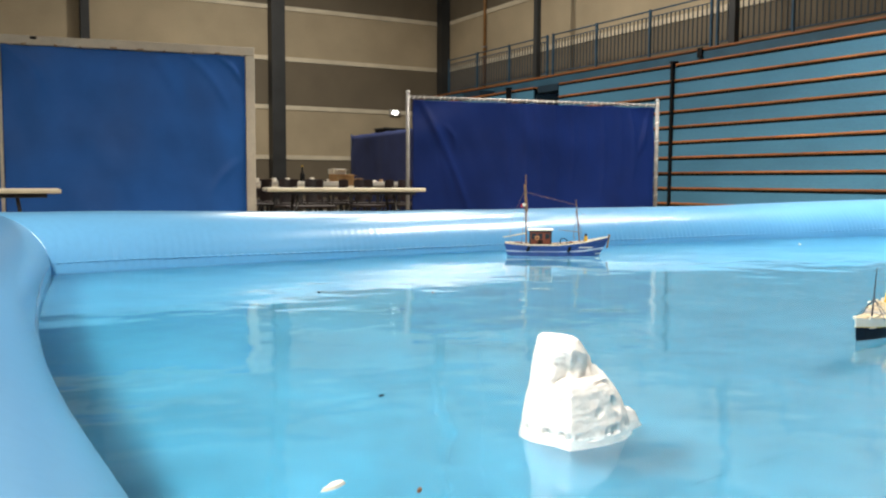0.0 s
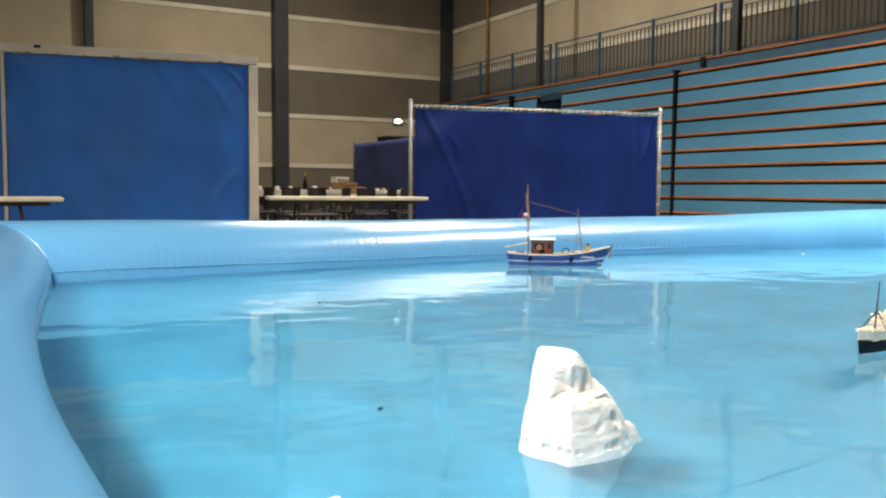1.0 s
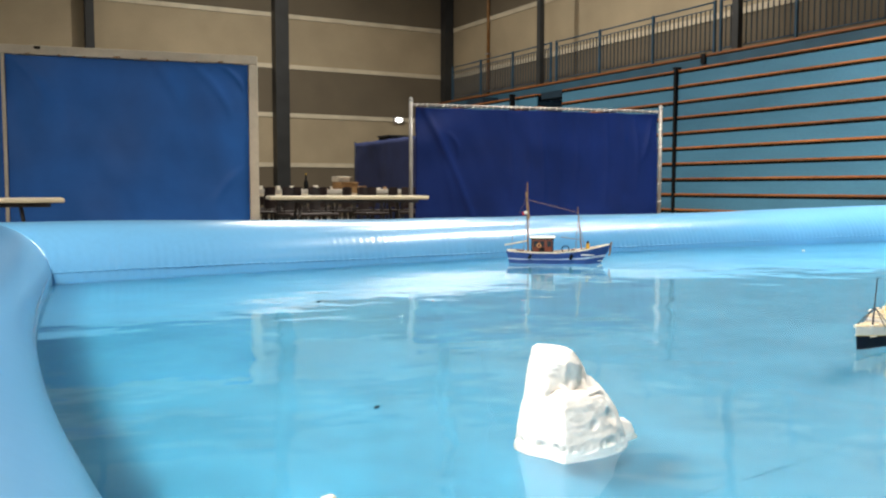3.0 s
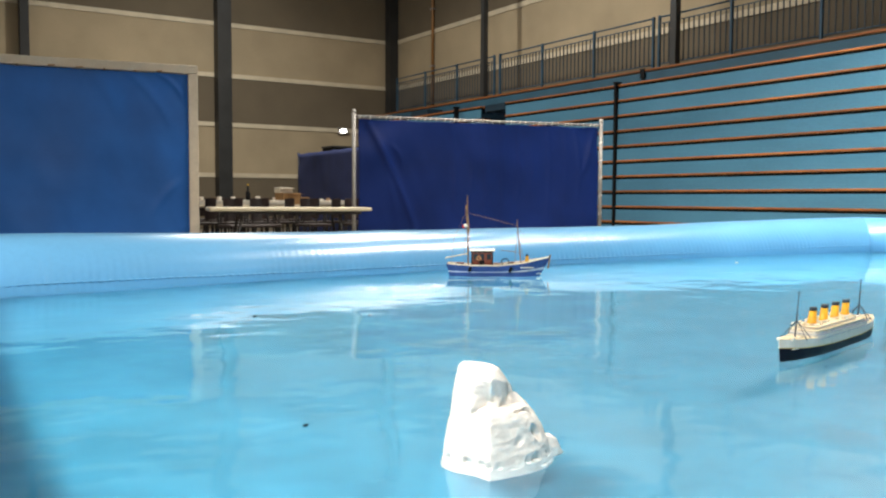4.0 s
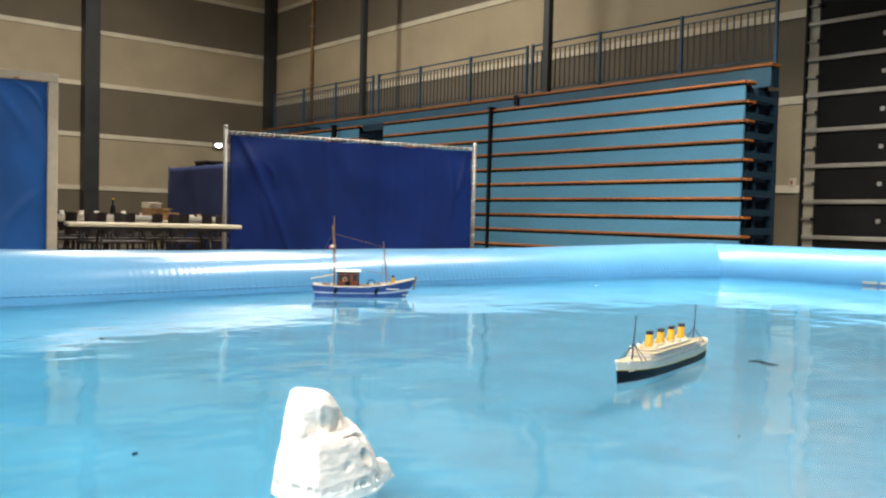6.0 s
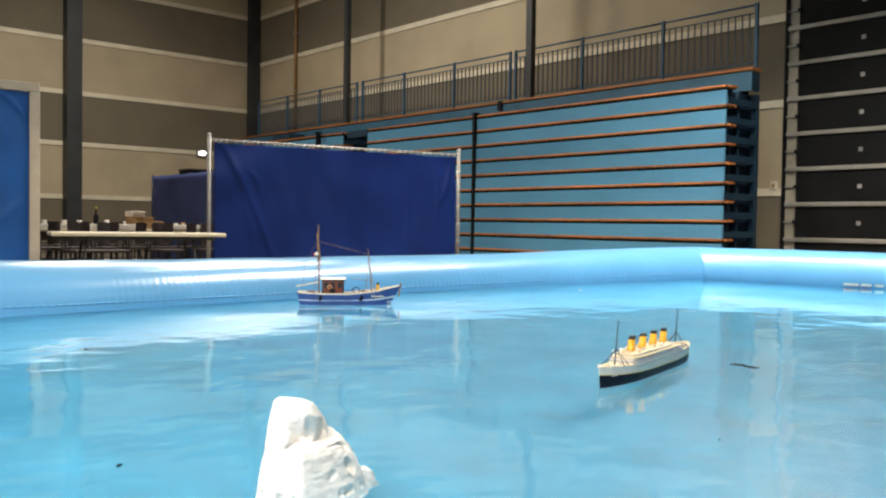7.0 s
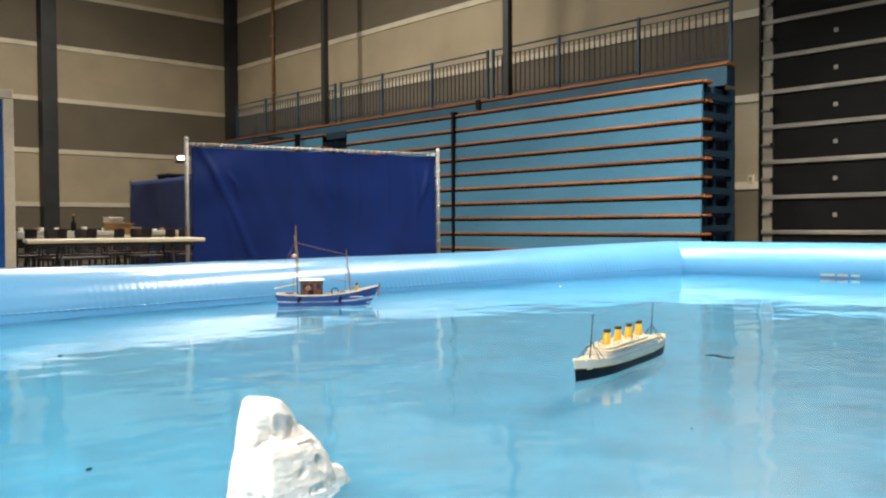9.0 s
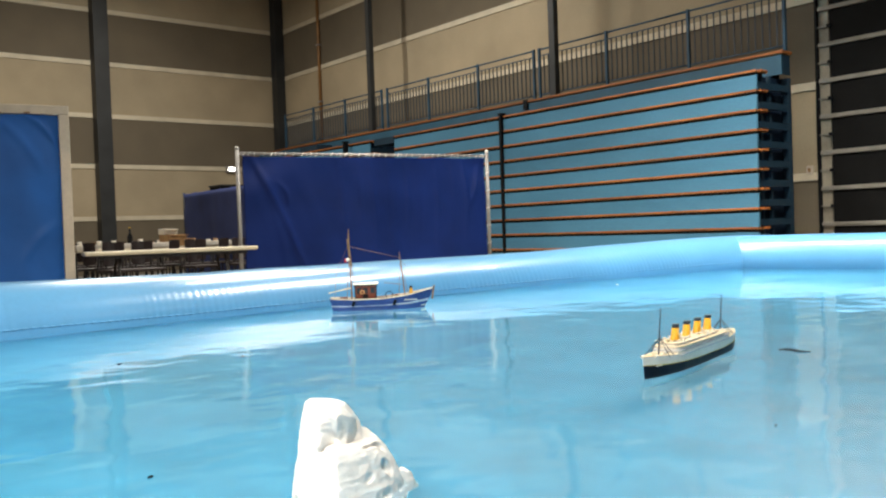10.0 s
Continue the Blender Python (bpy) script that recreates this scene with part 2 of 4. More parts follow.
def steel_column(x, y, w, d, group, foot=0.0):
    ob = empty("steel_column", "dark painted steel column standing against the wall", "column", group, "structure", pose(x, y, 0))
    part("web", box(-w * 0.12, w * 0.12, -d / 2 + 0.01, d / 2 - 0.01, foot, CEILING_Z), M_BLACK, ob)
    if d >= w:
        part("flange", box(-w / 2, w / 2, -d / 2, -d / 2 + 0.03, foot, CEILING_Z), M_COLUMN, ob)
        part("flange", box(-w / 2, w / 2, d / 2 - 0.03, d / 2, foot, CEILING_Z), M_COLUMN, ob)
        part("side_plate", box(-w / 2, -w * 0.12 - 0.002, -d / 2 + 0.032, d / 2 - 0.032, foot, CEILING_Z), M_COLUMN, ob)
        part("side_plate", box(w * 0.12 + 0.002, w / 2, -d / 2 + 0.06, d / 2 - 0.032, foot, CEILING_Z), M_COLUMN, ob)
    else:
        part("flange", box(-w / 2, w / 2, -d / 2, d / 2, foot, CEILING_Z - 0.001), M_COLUMN, ob)


for cx, cw in ((2.58, 0.20), (7.48, 0.38), (-2.9, 0.3), (-8.2, 0.3)):
    steel_column(cx, Y1 - 0.20, cw, 0.34, "columns on the end wall")
steel_column(12.74, Y1 - 0.18, 0.28, 0.30, "columns on the end wall")
for cy in (15.35, 9.32):  # at the gallery's edge, before its railing
    steel_column(11.925, cy, 0.12, 0.14, "columns at the gallery edge", 3.302)

pipe = empty("wall_pipe", "thin orange-brown pipe running up the wall", "pipe", m=pose(12.84, 19.2, 0))
part("pipe_run", rod((0, 0, 3.4), (0, 0, CEILING_Z), 0.045), M_PIPE, pipe, smooth=True)
for cz in (4.6, 6.2):
    part("clip", box(-0.06, 0.055, -0.07, 0.07, cz, cz + 0.04), M_POLE, pipe)

lamp = empty("wall_lamp", "small oval bulkhead lamp glowing white on the wall", "lamp", m=pose(11.16, Y1 - 0.02, 2.86))
part("back_plate", box(-0.17, 0.17, -0.05, 0.015, -0.10, 0.10, 0.02), M_POLE, lamp)
bm = bmesh.new()
bmesh.ops.create_uvsphere(bm, u_segments=16, v_segments=8, radius=1, matrix=Matrix.Translation((0, -0.06, 0)) @ Matrix.Diagonal((0.11, 0.045, 0.055, 1)))
part("diffuser", bm, glow("lamp_glow", (1.0, 0.97, 0.90), 9.0), lamp, "glowing white diffuser", True)

for lx, ly, lz, _, long, wide, _ in LAMPS:
    hb = empty("high_bay_lamp", "grey high-bay hall lamp hung under the ceiling", "lamp", "high-bay lamps", m=pose(lx, ly, CEILING_Z))
    head = part("housing", box(-long / 2 - 0.05, long / 2 + 0.05, -wide / 2 - 0.05, wide / 2 + 0.05, 0.02, 0.18, 0.02), M_ALU, hb)
    head.matrix_local = Matrix.Translation((-lx, -ly, -CEILING_Z)) @ lamp_pose(lx, ly, lz, lx < -2 and ly < 0)
    for sx in (-0.3 * long, 0.3 * long):
        part("hanger", rod((sx, 0, lz + 0.15 - CEILING_Z), (sx, 0, 0.0), 0.012), M_POLE, hb)

# ---- telescopic seating ----
RISE, ROW0, FACE = 0.2767, 0.45, 11.1


def seating_block(y0, y1, rows, label, ends=True):
    """A closed stack of telescopic seating: riser panels, timber nosings and the steel frames at its end."""
    ob = empty("seating_block", label, "bleachers", "telescopic seating")
    for k in range(rows):
        z1 = ROW0 + k * RISE
        z0 = z1 - RISE + 0.012 if k else 0.05
        x = FACE + 0.004 * k
        part("riser_panel", box(x, x + 0.03, y0, y1, z0, z1 - 0.060), M_PANEL, ob)
        # a black strip gives the shade beneath the seat board
        part("shadow_strip", box(x + 0.016, x + 0.09, y0 + 0.01, y1 - 0.01, z1 - 0.059, z1 - 0.022), M_BLACK, ob)
        part("seat_board", box(x - 0.012, x + 0.30, y0, y1, z1 - 0.021, z1 + 0.014, 0.006), M_WOOD, ob)
        for ye, s in ((y0, 1), (y1, -1)):
            yy = sorted((ye + s * 0.02, ye + s * 0.075))
            part("end_bracket", box(x + 0.10, FACE + 0.93, *yy, z1 - 0.245, z1 - 0.150), M_BRACKET, ob)
            part("bracket_rib", box(FACE + 0.50, FACE + 0.56, *sorted((ye + s * 0.078, ye + s * 0.125)), z1 - RISE + 0.04, z1 - 0.03), M_BRACKET, ob)
            zz = sorted((ye + s * 0.08, ye + s * 0.14))
            part("board_end", box(x + 0.05, x + 0.22, *sorted((ye - s * 0.004, ye - s * 0.05)), z1 - 0.021, z1 + 0.012, 0.004), M_WOOD, ob)
            part("bracket_post", box(x + 0.24, x + 0.31, *zz, max(0.0, z1 - RISE), z1 - 0.022), M_BRACKET, ob)
    for ye, s in ((y0, 1), (y1, -1)):
        part("rear_post", box(FACE + 0.935, FACE + 1.03, *sorted((ye + s * 0.03, ye + s * 0.13)), 0.0, ROW0 + (rows - 1) * RISE - 0.03), M_BRACKET, ob)
        # added navy sheet, standing in for the shade between the end brackets
        part("gap_shade_sheet", box(FACE + 0.10, FACE + 1.02, *sorted((ye + s * 0.145, ye + s * 0.16)), 0.0, ROW0 + (rows - 1) * RISE - 0.03), M_GAP_SHADE, ob)
    return ob


seating_block(4.75, 9.925, 10, "closed telescopic seating with blue riser panels and orange timber nosings")
seating_block(10.01, 13.40, 10, "closed telescopic seating with blue risers beside the stair gap")
seating_block(14.35, 19.6, 10, "closed telescopic seating with blue risers near the corner")
for yy in (9.967, 15.15):
    post = empty("divider_post", "black steel divider post between seating blocks", "post", "divider posts", m=pose(FACE - (0.14 if yy > 12 else 0.0), yy, 0))
    part("upright", box(-0.02, 0.10, -0.027, 0.027, 0.0, 2.975), M_BLACK, post)
    part("cap", box(-0.03, 0.11, -0.042, 0.042, 2.975, 3.005), M_BLACK, post)

# the stair gap between two blocks
gap = empty("seating_stair", "dark stair gap between blocks with blue landing boards", "stairs")
for k in range(9):
    part("step", box(FACE + 0.1 + 0.07 * k, FACE + 0.85, 13.46, 14.29, 0.02 + 0.28 * k, 0.26 + 0.28 * k), M_BLACK, gap)
part("landing_board", box(FACE + 0.05, FACE + 0.5, 13.45, 14.2, 2.81, 2.955), M_BRACKET, gap)
part("landing_board", box(FACE + 0.05, FACE + 0.5, 16.7, 17.5, 2.955, 3.10), M_BRACKET, gap)

# fixed top tier and gallery
gallery = empty("gallery", "raised gallery behind the seating with blue fascia and timber edge", "gallery", kind="structure")
part("gallery_slab", box(12.24, 12.9, 7.5, Y1, 3.06, 3.255), M_GREY, gallery)
part("fascia", box(11.86, 11.90, 4.77, Y1 - 0.45, 2.955, 3.24), M_FASCIA_SHADED, gallery)
part("fascia_end", box(11.902, 12.10, 4.77, 4.80, 2.955, 3.24), M_BRACKET, gallery)
part("timber_edge", box(11.84, 12.12, 4.74, Y1 - 0.44, 3.257, 3.30, 0.008), M_WOOD, gallery)
part("back_frame", box(12.26, 12.30, 5.05, Y1 - 0.45, 0.0, 3.05), M_BLACK, gallery)
part("socket_block", box(11.82, 11.858, 9.97, 10.08, 3.135, 3.31), M_BLACK, gallery)

POSTS = [4.80, 6.45, 8.15, 9.80, 9.95, 11.585, 13.26, 14.84, 15.07, 16.70, 18.26, 19.8]
RX, RZ0, RZ1 = 12.03, 3.30, 4.275
for a, b in zip(POSTS, POSTS[1:]):
    if b - a < 0.3:
        continue
    bay = empty("railing_bay", "blue steel gallery railing with thin upright bars", "railing", "gallery railing")
    last = b == POSTS[-1] or min(q - b for q in POSTS if q > b) < 0.3
    for y in (a, b) if last else (a,):
        part("post", box(RX - 0.026, RX + 0.026, y - 0.024, y + 0.024, RZ0, RZ1 + 0.01, 0.006), M_RAIL, bay)
    part("top_rail", rod((RX, a + 0.03, RZ1 - 0.02), (RX, b - 0.03, RZ1 - 0.02), 0.017), M_RAIL, bay, smooth=True)
    part("lower_rail", rod((RX, a + 0.03, RZ0 + 0.09), (RX, b - 0.03, RZ0 + 0.09), 0.012), M_RAIL, bay, smooth=True)
    part("upper_rail", rod((RX, a + 0.03, RZ1 - 0.14), (RX, b - 0.03, RZ1 - 0.14), 0.011), M_RAIL, bay, smooth=True)
    count = int((b - a) / 0.112)
    bar = mesh_of("baluster", rod((0, 0, RZ0 + 0.09), (0, 0, RZ1 - 0.14), 0.014, seg=6), M_BALUSTER)
    for i in range(1, count):
        o = new("baluster", bar)
        o.parent = bay
        o.location = (RX, a + (b - a) * i / count, 0)

# ---- black sectional door ----
door = empty("door_1", "tall black sectional door with grey rails and small square windows", "door", kind="structure")
DY0, DY1 = -1.2, 4.53
RAILS = [0.192 + 0.5435 * k for k in range(9)]
part("door_leaf", box(12.86, 12.895, DY0, DY1, 0.0, 5.3), M_BLACK, door)
for k, z in enumerate(RAILS):
    part("rail", box(12.80, 12.855, DY0, DY1 + 0.17, z - 0.032, z + 0.032, 0.008), M_ALU, door)
    if k + 1 < len(RAILS):
        part("panel", box(12.835, 12.858, DY0, DY1, z + 0.04, RAILS[k + 1] - 0.04, 0.004), M_DOOR, door)
        for y in (3.565, 0.97):
            part("spy_window", box(12.826, 12.834, y - 0.03, y + 0.03, z + 0.23, z + 0.29), M_POLE, door)
jamb = empty("door_jamb", "pale metal door jamb with roller clips", "door frame", kind="structure")
part("track", box(12.845, 12.895, 4.545, 4.70, 0.0, 5.3), M_JAMB, jamb)
part("track_lip", box(12.80, 12.895, 4.715, 4.745, 0.0, 5.3), M_BLACK, jamb)
for z in RAILS:
    part("roller_clip", box(12.800, 12.843, 4.50, 4.56, z + 0.250, z + 0.300, 0.004), M_BLACK, jamb)
    part("hinge_plate", box(12.815, 12.843, 4.565, 4.713, z + 0.262, z + 0.288), M_ALU, jamb)
switch = empty("wall_switch", "small pale switch box on the wall by the door", "switch", m=pose(12.9, 4.905, 1.58))
part("switch_box", box(-0.05, 0.015, -0.05, 0.05, -0.07, 0.07, 0.01), M_FRAME, switch)
part("switch_button", box(-0.06, -0.0505, -0.02, 0.02, -0.03, 0.03, 0.003), M_PIPE, switch)


# ---- tarpaulin screens ----
def cloth(width, height, seed, sag=0.02, nx=150, nz=80, grow=0.02, folds=()):
    """A hanging sheet with folds, in local x (along) and z (up), with thickness."""
    bm = bmesh.new()
    rows = []
    for side in (0, 1):
        grid = []
        for j in range(nz + 1):
            v = j / nz
            line = []
            for i in range(nx + 1):
                u = i / nx
                y = 0.040 * noise.noise((u * width * 1.3 + seed, v * height * 0.6, seed)) + 0.016 * noise.noise((u * width * 4 + v * 3, v * height * 1.6, seed + 7))
                y += grow * math.exp(-((u * 6) ** 2) - ((1 - v) * 3) ** 2) * math.sin(14 * (u + 1 - v))
                y += grow * math.exp(-(((1 - u) * 7) ** 2) - ((1 - v) * 3) ** 2) * math.sin(12 * (1 - u + 1 - v))
                for u0, v0, u1, v1, amp, wide in folds:
                    ax, az, bx, bz = u0 * width, v0 * height, u1 * width, v1 * height
                    lx, lz = bx - ax, bz - az
                    k = ((u * width - ax) * lx + (v * height - az) * lz) / (lx * lx + lz * lz)
                    off = ((u * width - ax) * lz - (v * height - az) * lx) / math.hypot(lx, lz) + 0.05 * math.sin(3 * k)
                    y -= amp * math.exp(-(off / wide) ** 2) * max(0.0, math.sin(math.pi * min(1.0, max(0.0, 0.12 + 0.88 * k)))) ** 0.7
                top = -sag * (0.4 + 0.6 * abs(math.sin(u * width * 5.2))) if j == nz else 0
                line.append(bm.verts.new((u * width, y + (0.004 if side else 0), v * height + top)))
            grid.append(line)
        rows.append(grid)
        for j in range(nz):
            for i in range(nx):
                q = (grid[j][i], grid[j][i + 1], grid[j + 1][i + 1], grid[j + 1][i])
                bm.faces.new(q if not side else q[::-1])
    a, b = rows
    for i in range(nx):
        for j in (0, nz):
            bm.faces.new((a[j][i], a[j][i + 1], b[j][i + 1], b[j][i]))
    for j in range(nz):
        for i in (0, nx):
            bm.faces.new((a[j][i], a[j + 1][i], b[j + 1][i], b[j][i]))
    return bm


def screen_frame(p, q, z):
    """Pose with local x from p to q and its length."""
    d = Vector((q[0] - p[0], q[1] - p[1]))
    return pose(p[0], p[1], 0, 0, 0, math.degrees(math.atan2(d.y, d.x))), d.length


# tall timber-framed screen, in two bays
m, w = screen_frame((0.33, 9.46), (3.10, 8.97), 2.45)
tall = empty("timber_screen", "tall timber-framed screen hung with blue tarpaulin", "screen", m=m)
part("top_beam", box(-3.2, w, -0.05, 0.05, 2.375, 2.48, 0.01), M_FRAME, tall)
part("end_post", box(w - 0.115, w, -0.06, 0.04, 0.0, 2.373, 0.01), M_FRAME, tall)
part("middle_post", box(-0.082, -0.045, -0.075, -0.03, 0.0, 2.37, 0.01), M_FRAME, tall)
part("far_post", box(-3.2, -3.06, -0.05, 0.05, 0.0, 2.37, 0.01), M_FRAME, tall)
bm = cloth(w - 0.06, 2.33, 3.1, folds=((0.86, 1.0, 0.99, 0.83, 0.035, 0.03), (0.74, 1.0, 0.93, 0.70, 0.02, 0.05), (0.58, 1.0, 0.72, 0.70, 0.014, 0.06), (0.85, 0.28, 1.0, 0.45, 0.02, 0.05), (0.03, 0.98, 0.16, 0.75, 0.02, 0.05)))
bmesh.ops.translate(bm, verts=bm.verts, vec=(-0.045, -0.005, 0.06))
part("tarpaulin", bm, M_TARP_L, tall, "blue tarpaulin sheet tied to the beam", True)
bm = cloth(2.97, 2.33, 8.4)
bmesh.ops.translate(bm, verts=bm.verts, vec=(-3.055, -0.005, 0.06))
part("tarpaulin", bm, M_TARP_L, tall, "blue tarpaulin sheet tied to the beam", True)
for i in range(13):
    u = 0.04 + (i + 0.4 * math.sin(i * 4.3)) * (w - 0.3) / 12
    part("tie", rod((u, -0.056, 2.372 + 0.006 * (i % 3)), (u + 0.05 + 0.03 * math.sin(i * 2.9), -0.056, 2.368 + 0.02 * (i % 2)), 0.005 + 0.003 * (i % 3), seg=6), M_CARD if i % 3 else M_LACE, tall)
part("gable_knot", box(0.27, 0.34, -0.075, -0.052, 2.44, 2.47, 0.008), M_BLACK, tall)

# low navy screen on steel poles
m, w = screen_frame((5.215, 8.88), (9.0, 8.07), 2.0)
low = empty("pole_screen", "low navy tarpaulin screen laced between galvanised poles", "screen", m=m)
for u in (0.0, w):
    part("pole", rod((u, 0, 0), (u, 0, 2.03), 0.028, seg=14), M_POLE, low, smooth=True)
    part("pole_cap", rod((u, 0, 2.03), (u, 0, 2.07), 0.032, 0.02, seg=14), M_LACE, low, smooth=True)
    part("foot_plate", box(u - 0.25, u + 0.25, -0.25, 0.25, 0.0, 0.012), M_POLE, low)
part("cross_tube", rod((0.03, 0, 1.975), (w - 0.03, 0, 1.975), 0.019), M_POLE, low, smooth=True)
drape = [(0.03, 0.99, 0.24, 0.05, 0.035, 0.045), (0.06, 0.90, 0.16, 0.10, 0.015, 0.06), (0.13, 0.80, 0.165, 0.62, 0.02, 0.03), (0.98, 0.98, 0.90, 0.55, 0.02, 0.05)]
for k in range(9):
    drape.append((0.36 + 0.068 * k + 0.012 * math.sin(k * 2.1), 0.97, 0.37 + 0.066 * k, 0.25 + 0.12 * math.sin(k * 1.7), 0.012 + 0.005 * math.sin(k * 3.3), 0.035))
bm = cloth(w - 0.12, 1.86, 12.7, grow=0.035, folds=drape)
bmesh.ops.translate(bm, verts=bm.verts, vec=(0.06, -0.03, 0.09))
part("tarpaulin", bm, M_TARP_R, low, "navy tarpaulin sheet with hanging folds", True)
for i in range(44):
    u = 0.07 + (i + 0.35 * math.sin(i * 5.1)) * (w - 0.14) / 43
    part("lacing", rod((u, -0.040, 1.945), (u + 0.03 + 0.02 * math.sin(i * 2.3), -0.006, 1.997), 0.005 + 0.0015 * math.sin(i * 3.7), seg=6), M_LACE, low)
for i in range(6):
    part("side_lacing", rod((w - 0.06, -0.035, 0.35 + i * 0.27), (w + 0.02, -0.030, 0.38 + i * 0.27), 0.005, seg=6), M_LACE, low)

# farther screen in front of the end wall
m, w = screen_frame((6.98, 15.0), (6.92, 11.3), 1.8)
back = empty("back_screen", "faded blue fabric screen standing near the end wall", "screen", m=m)
for u in (0.0, w):
    part("pole", rod((u, 0, 0), (u, 0, 1.80), 0.025), M_COLUMN, back, smooth=True)
bm = cloth(w - 0.04, 1.66, 22.0, nx=30, nz=16)
bmesh.ops.translate(bm, verts=bm.verts, vec=(0.02, -0.03, 0.12))
part("fabric", bm, M_TARP_B, back, "faded navy fabric", True)
rack = empty("dark_cabinet", "dark cabinet standing behind the farther screen", "cabinet", m=pose(9.75, 17.2, -0.12))
part("body", box(-1.1, 1.1, -0.3, 0.3, 0.18, 2.18, 0.01), M_BLACK, rack)
part("plinth", box(-1.05, 1.05, -0.26, 0.26, 0.12, 0.178), M_COLUMN, rack)
part("top_board", box(-1.12, 1.12, -0.32, 0.32, 2.182, 2.22, 0.005), M_COLUMN, rack)


# ---- tables and chairs ----
def trestle_table(m, length, depth, label, group, legmat=M_LEG):
    ob = empty("folding_table", label, "table", group, m=m)
    part("tabletop", box(-length / 2, length / 2, -depth / 2, depth / 2, 0.695, 0.74, 0.015), M_TABLE, ob)
    part("apron", box(-length / 2 + 0.12, length / 2 - 0.12, -depth / 2 + 0.06, -depth / 2 + 0.085, 0.655, 0.694), M_LEG, ob)
    for s in (-1, 1):
        x = s * (length / 2 - 0.28)
        for yy in (-depth / 2 + 0.1, depth / 2 - 0.1):
            part("leg", rod((x, yy, 0.0), (x - s * 0.10, yy * 0.9, 0.694), 0.016), legmat, ob, smooth=True)
        part("leg_bar", rod((x - s * 0.02, -depth / 2 + 0.11, 0.15), (x - s * 0.02, depth / 2 - 0.11, 0.15), 0.012), legmat, ob, smooth=True)
        part("brace", rod((x - s * 0.08, 0, 0.66), (x - s * 0.45, 0, 0.69), 0.010), legmat, ob, smooth=True)
    return ob


trestle_table(pose(3.955, 8.14, 0, 0, 0, -13), 1.92, 0.72, "cream folding trestle table with steel legs, bare top", "folding tables")
trestle_table(pose(-0.23, 7.45, 0, 0, 0, -3), 1.83, 0.74, "cream folding trestle table in front of the timber screen", "folding tables")


def banquet_chair(m, label="dark brown stacking chair drawn up to the long table"):
    ob = empty("chair", label, "chair", "chairs at the long tables", m=m)
    part("seat", box(-0.21, 0.21, -0.20, 0.20, 0.43, 0.47, 0.015), M_CHAIR, ob)
    bm = bmesh.new()
    rings = []
    for i in range(7):
        x = -0.085 + 0.17 * i / 6
        y = -0.22 - 0.03 * (1 - (x / 0.085) ** 2)
        rings.append([(x, y, 0.52), (x, y - 0.02, 0.52), (x, y - 0.055, 0.85 - 1.5 * x * x), (x, y - 0.035, 0.85 - 1.5 * x * x)])
    part("backrest", add_loft(bm, rings), M_CHAIR, ob)
    for sx in (-0.18, 0.18):
        part("back_leg", rod((sx, -0.23, 0.0), (sx, -0.22, 0.62), 0.013, seg=8), M_LEG, ob)
        part("front_leg", rod((sx, 0.18, 0.0), (sx, 0.16, 0.43), 0.013, seg=8), M_LEG, ob)
    part("stretcher", rod((-0.18, -0.2, 0.2), (0.18, -0.2, 0.2), 0.009, seg=8), M_LEG, ob)
    return ob


first = banquet_chair(pose(3.95, 11.55, 0, 0, 0, 4))
rng = random.Random(5)
for i in range(1, 8):
    copy_thing(first, pose(3.95 + 0.43 * i, 11.55 + rng.uniform(-0.06, 0.06), 0, 0, 0, rng.uniform(-8, 8)))
for i in range(5):
    copy_thing(first, pose(4.15 + 0.50 * i, 12.95 + rng.uniform(-0.06, 0.06), 0, 0, 0, 180 + rng.uniform(-8, 8)))
for i in range(4):
    copy_thing(first, pose(4.6 + 0.52 * i, 14.0 + rng.uniform(-0.06, 0.06), 0, 0, 0, rng.uniform(-8, 8)))
for i in (1, 2, 4, 6):
    copy_thing(first, pose(3.61 + 0.394 * i, 10.2 + rng.uniform(-0.08, 0.08), 0, 0, 0, 180 + rng.uniform(-10, 10)))
trestle_table(pose(4.9, 12.25, 0), 1.9, 0.78, "long dining table with pale top among dark chairs", "long tables")
trestle_table(pose(6.36, 12.25, 0), 0.9, 0.78, "long dining table with pale top among dark chairs", "long tables")
trestle_table(pose(5.6, 14.7, 0), 1.9, 0.78, "long dining table with pale top among dark chairs", "long tables")

rng = random.Random(9)
for x, w in ((4.45, 1.0), (5.25, 0.55), (6.30, 0.8)):
    cover = part("paper_cover", box(-w / 2, w / 2, -0.12, 0.12, 0, 0.075, 0.01), M_CLOTH)
    cover.matrix_world = pose(x, 12.0 + rng.uniform(-0.05, 0.05), 0.74, 0, 0, rng.uniform(-3, 3))
    tagged(cover, "folded white paper cover lying along the dining table", "table cover", "paper covers")


def bottle(m):
    ob = empty("bottle", "dark glass bottle standing on the dining table", "bottle", m=m)
    prof = [(0, 0.042), (0.19, 0.042), (0.24, 0.016), (0.32, 0.015)]
    bm = bmesh.new()
    add_loft(bm, [[(r * math.cos(a), r * math.sin(a), z) for a in [k * math.tau / 12 for k in range(12)]] for z, r in prof])
    part("bottle_body", bm, M_BLACK, ob, smooth=True)
    part("cap", rod((0, 0, 0.321), (0, 0, 0.345), 0.017), M_GOLD, ob)


bottle(pose(4.92, 12.3, 0.74))


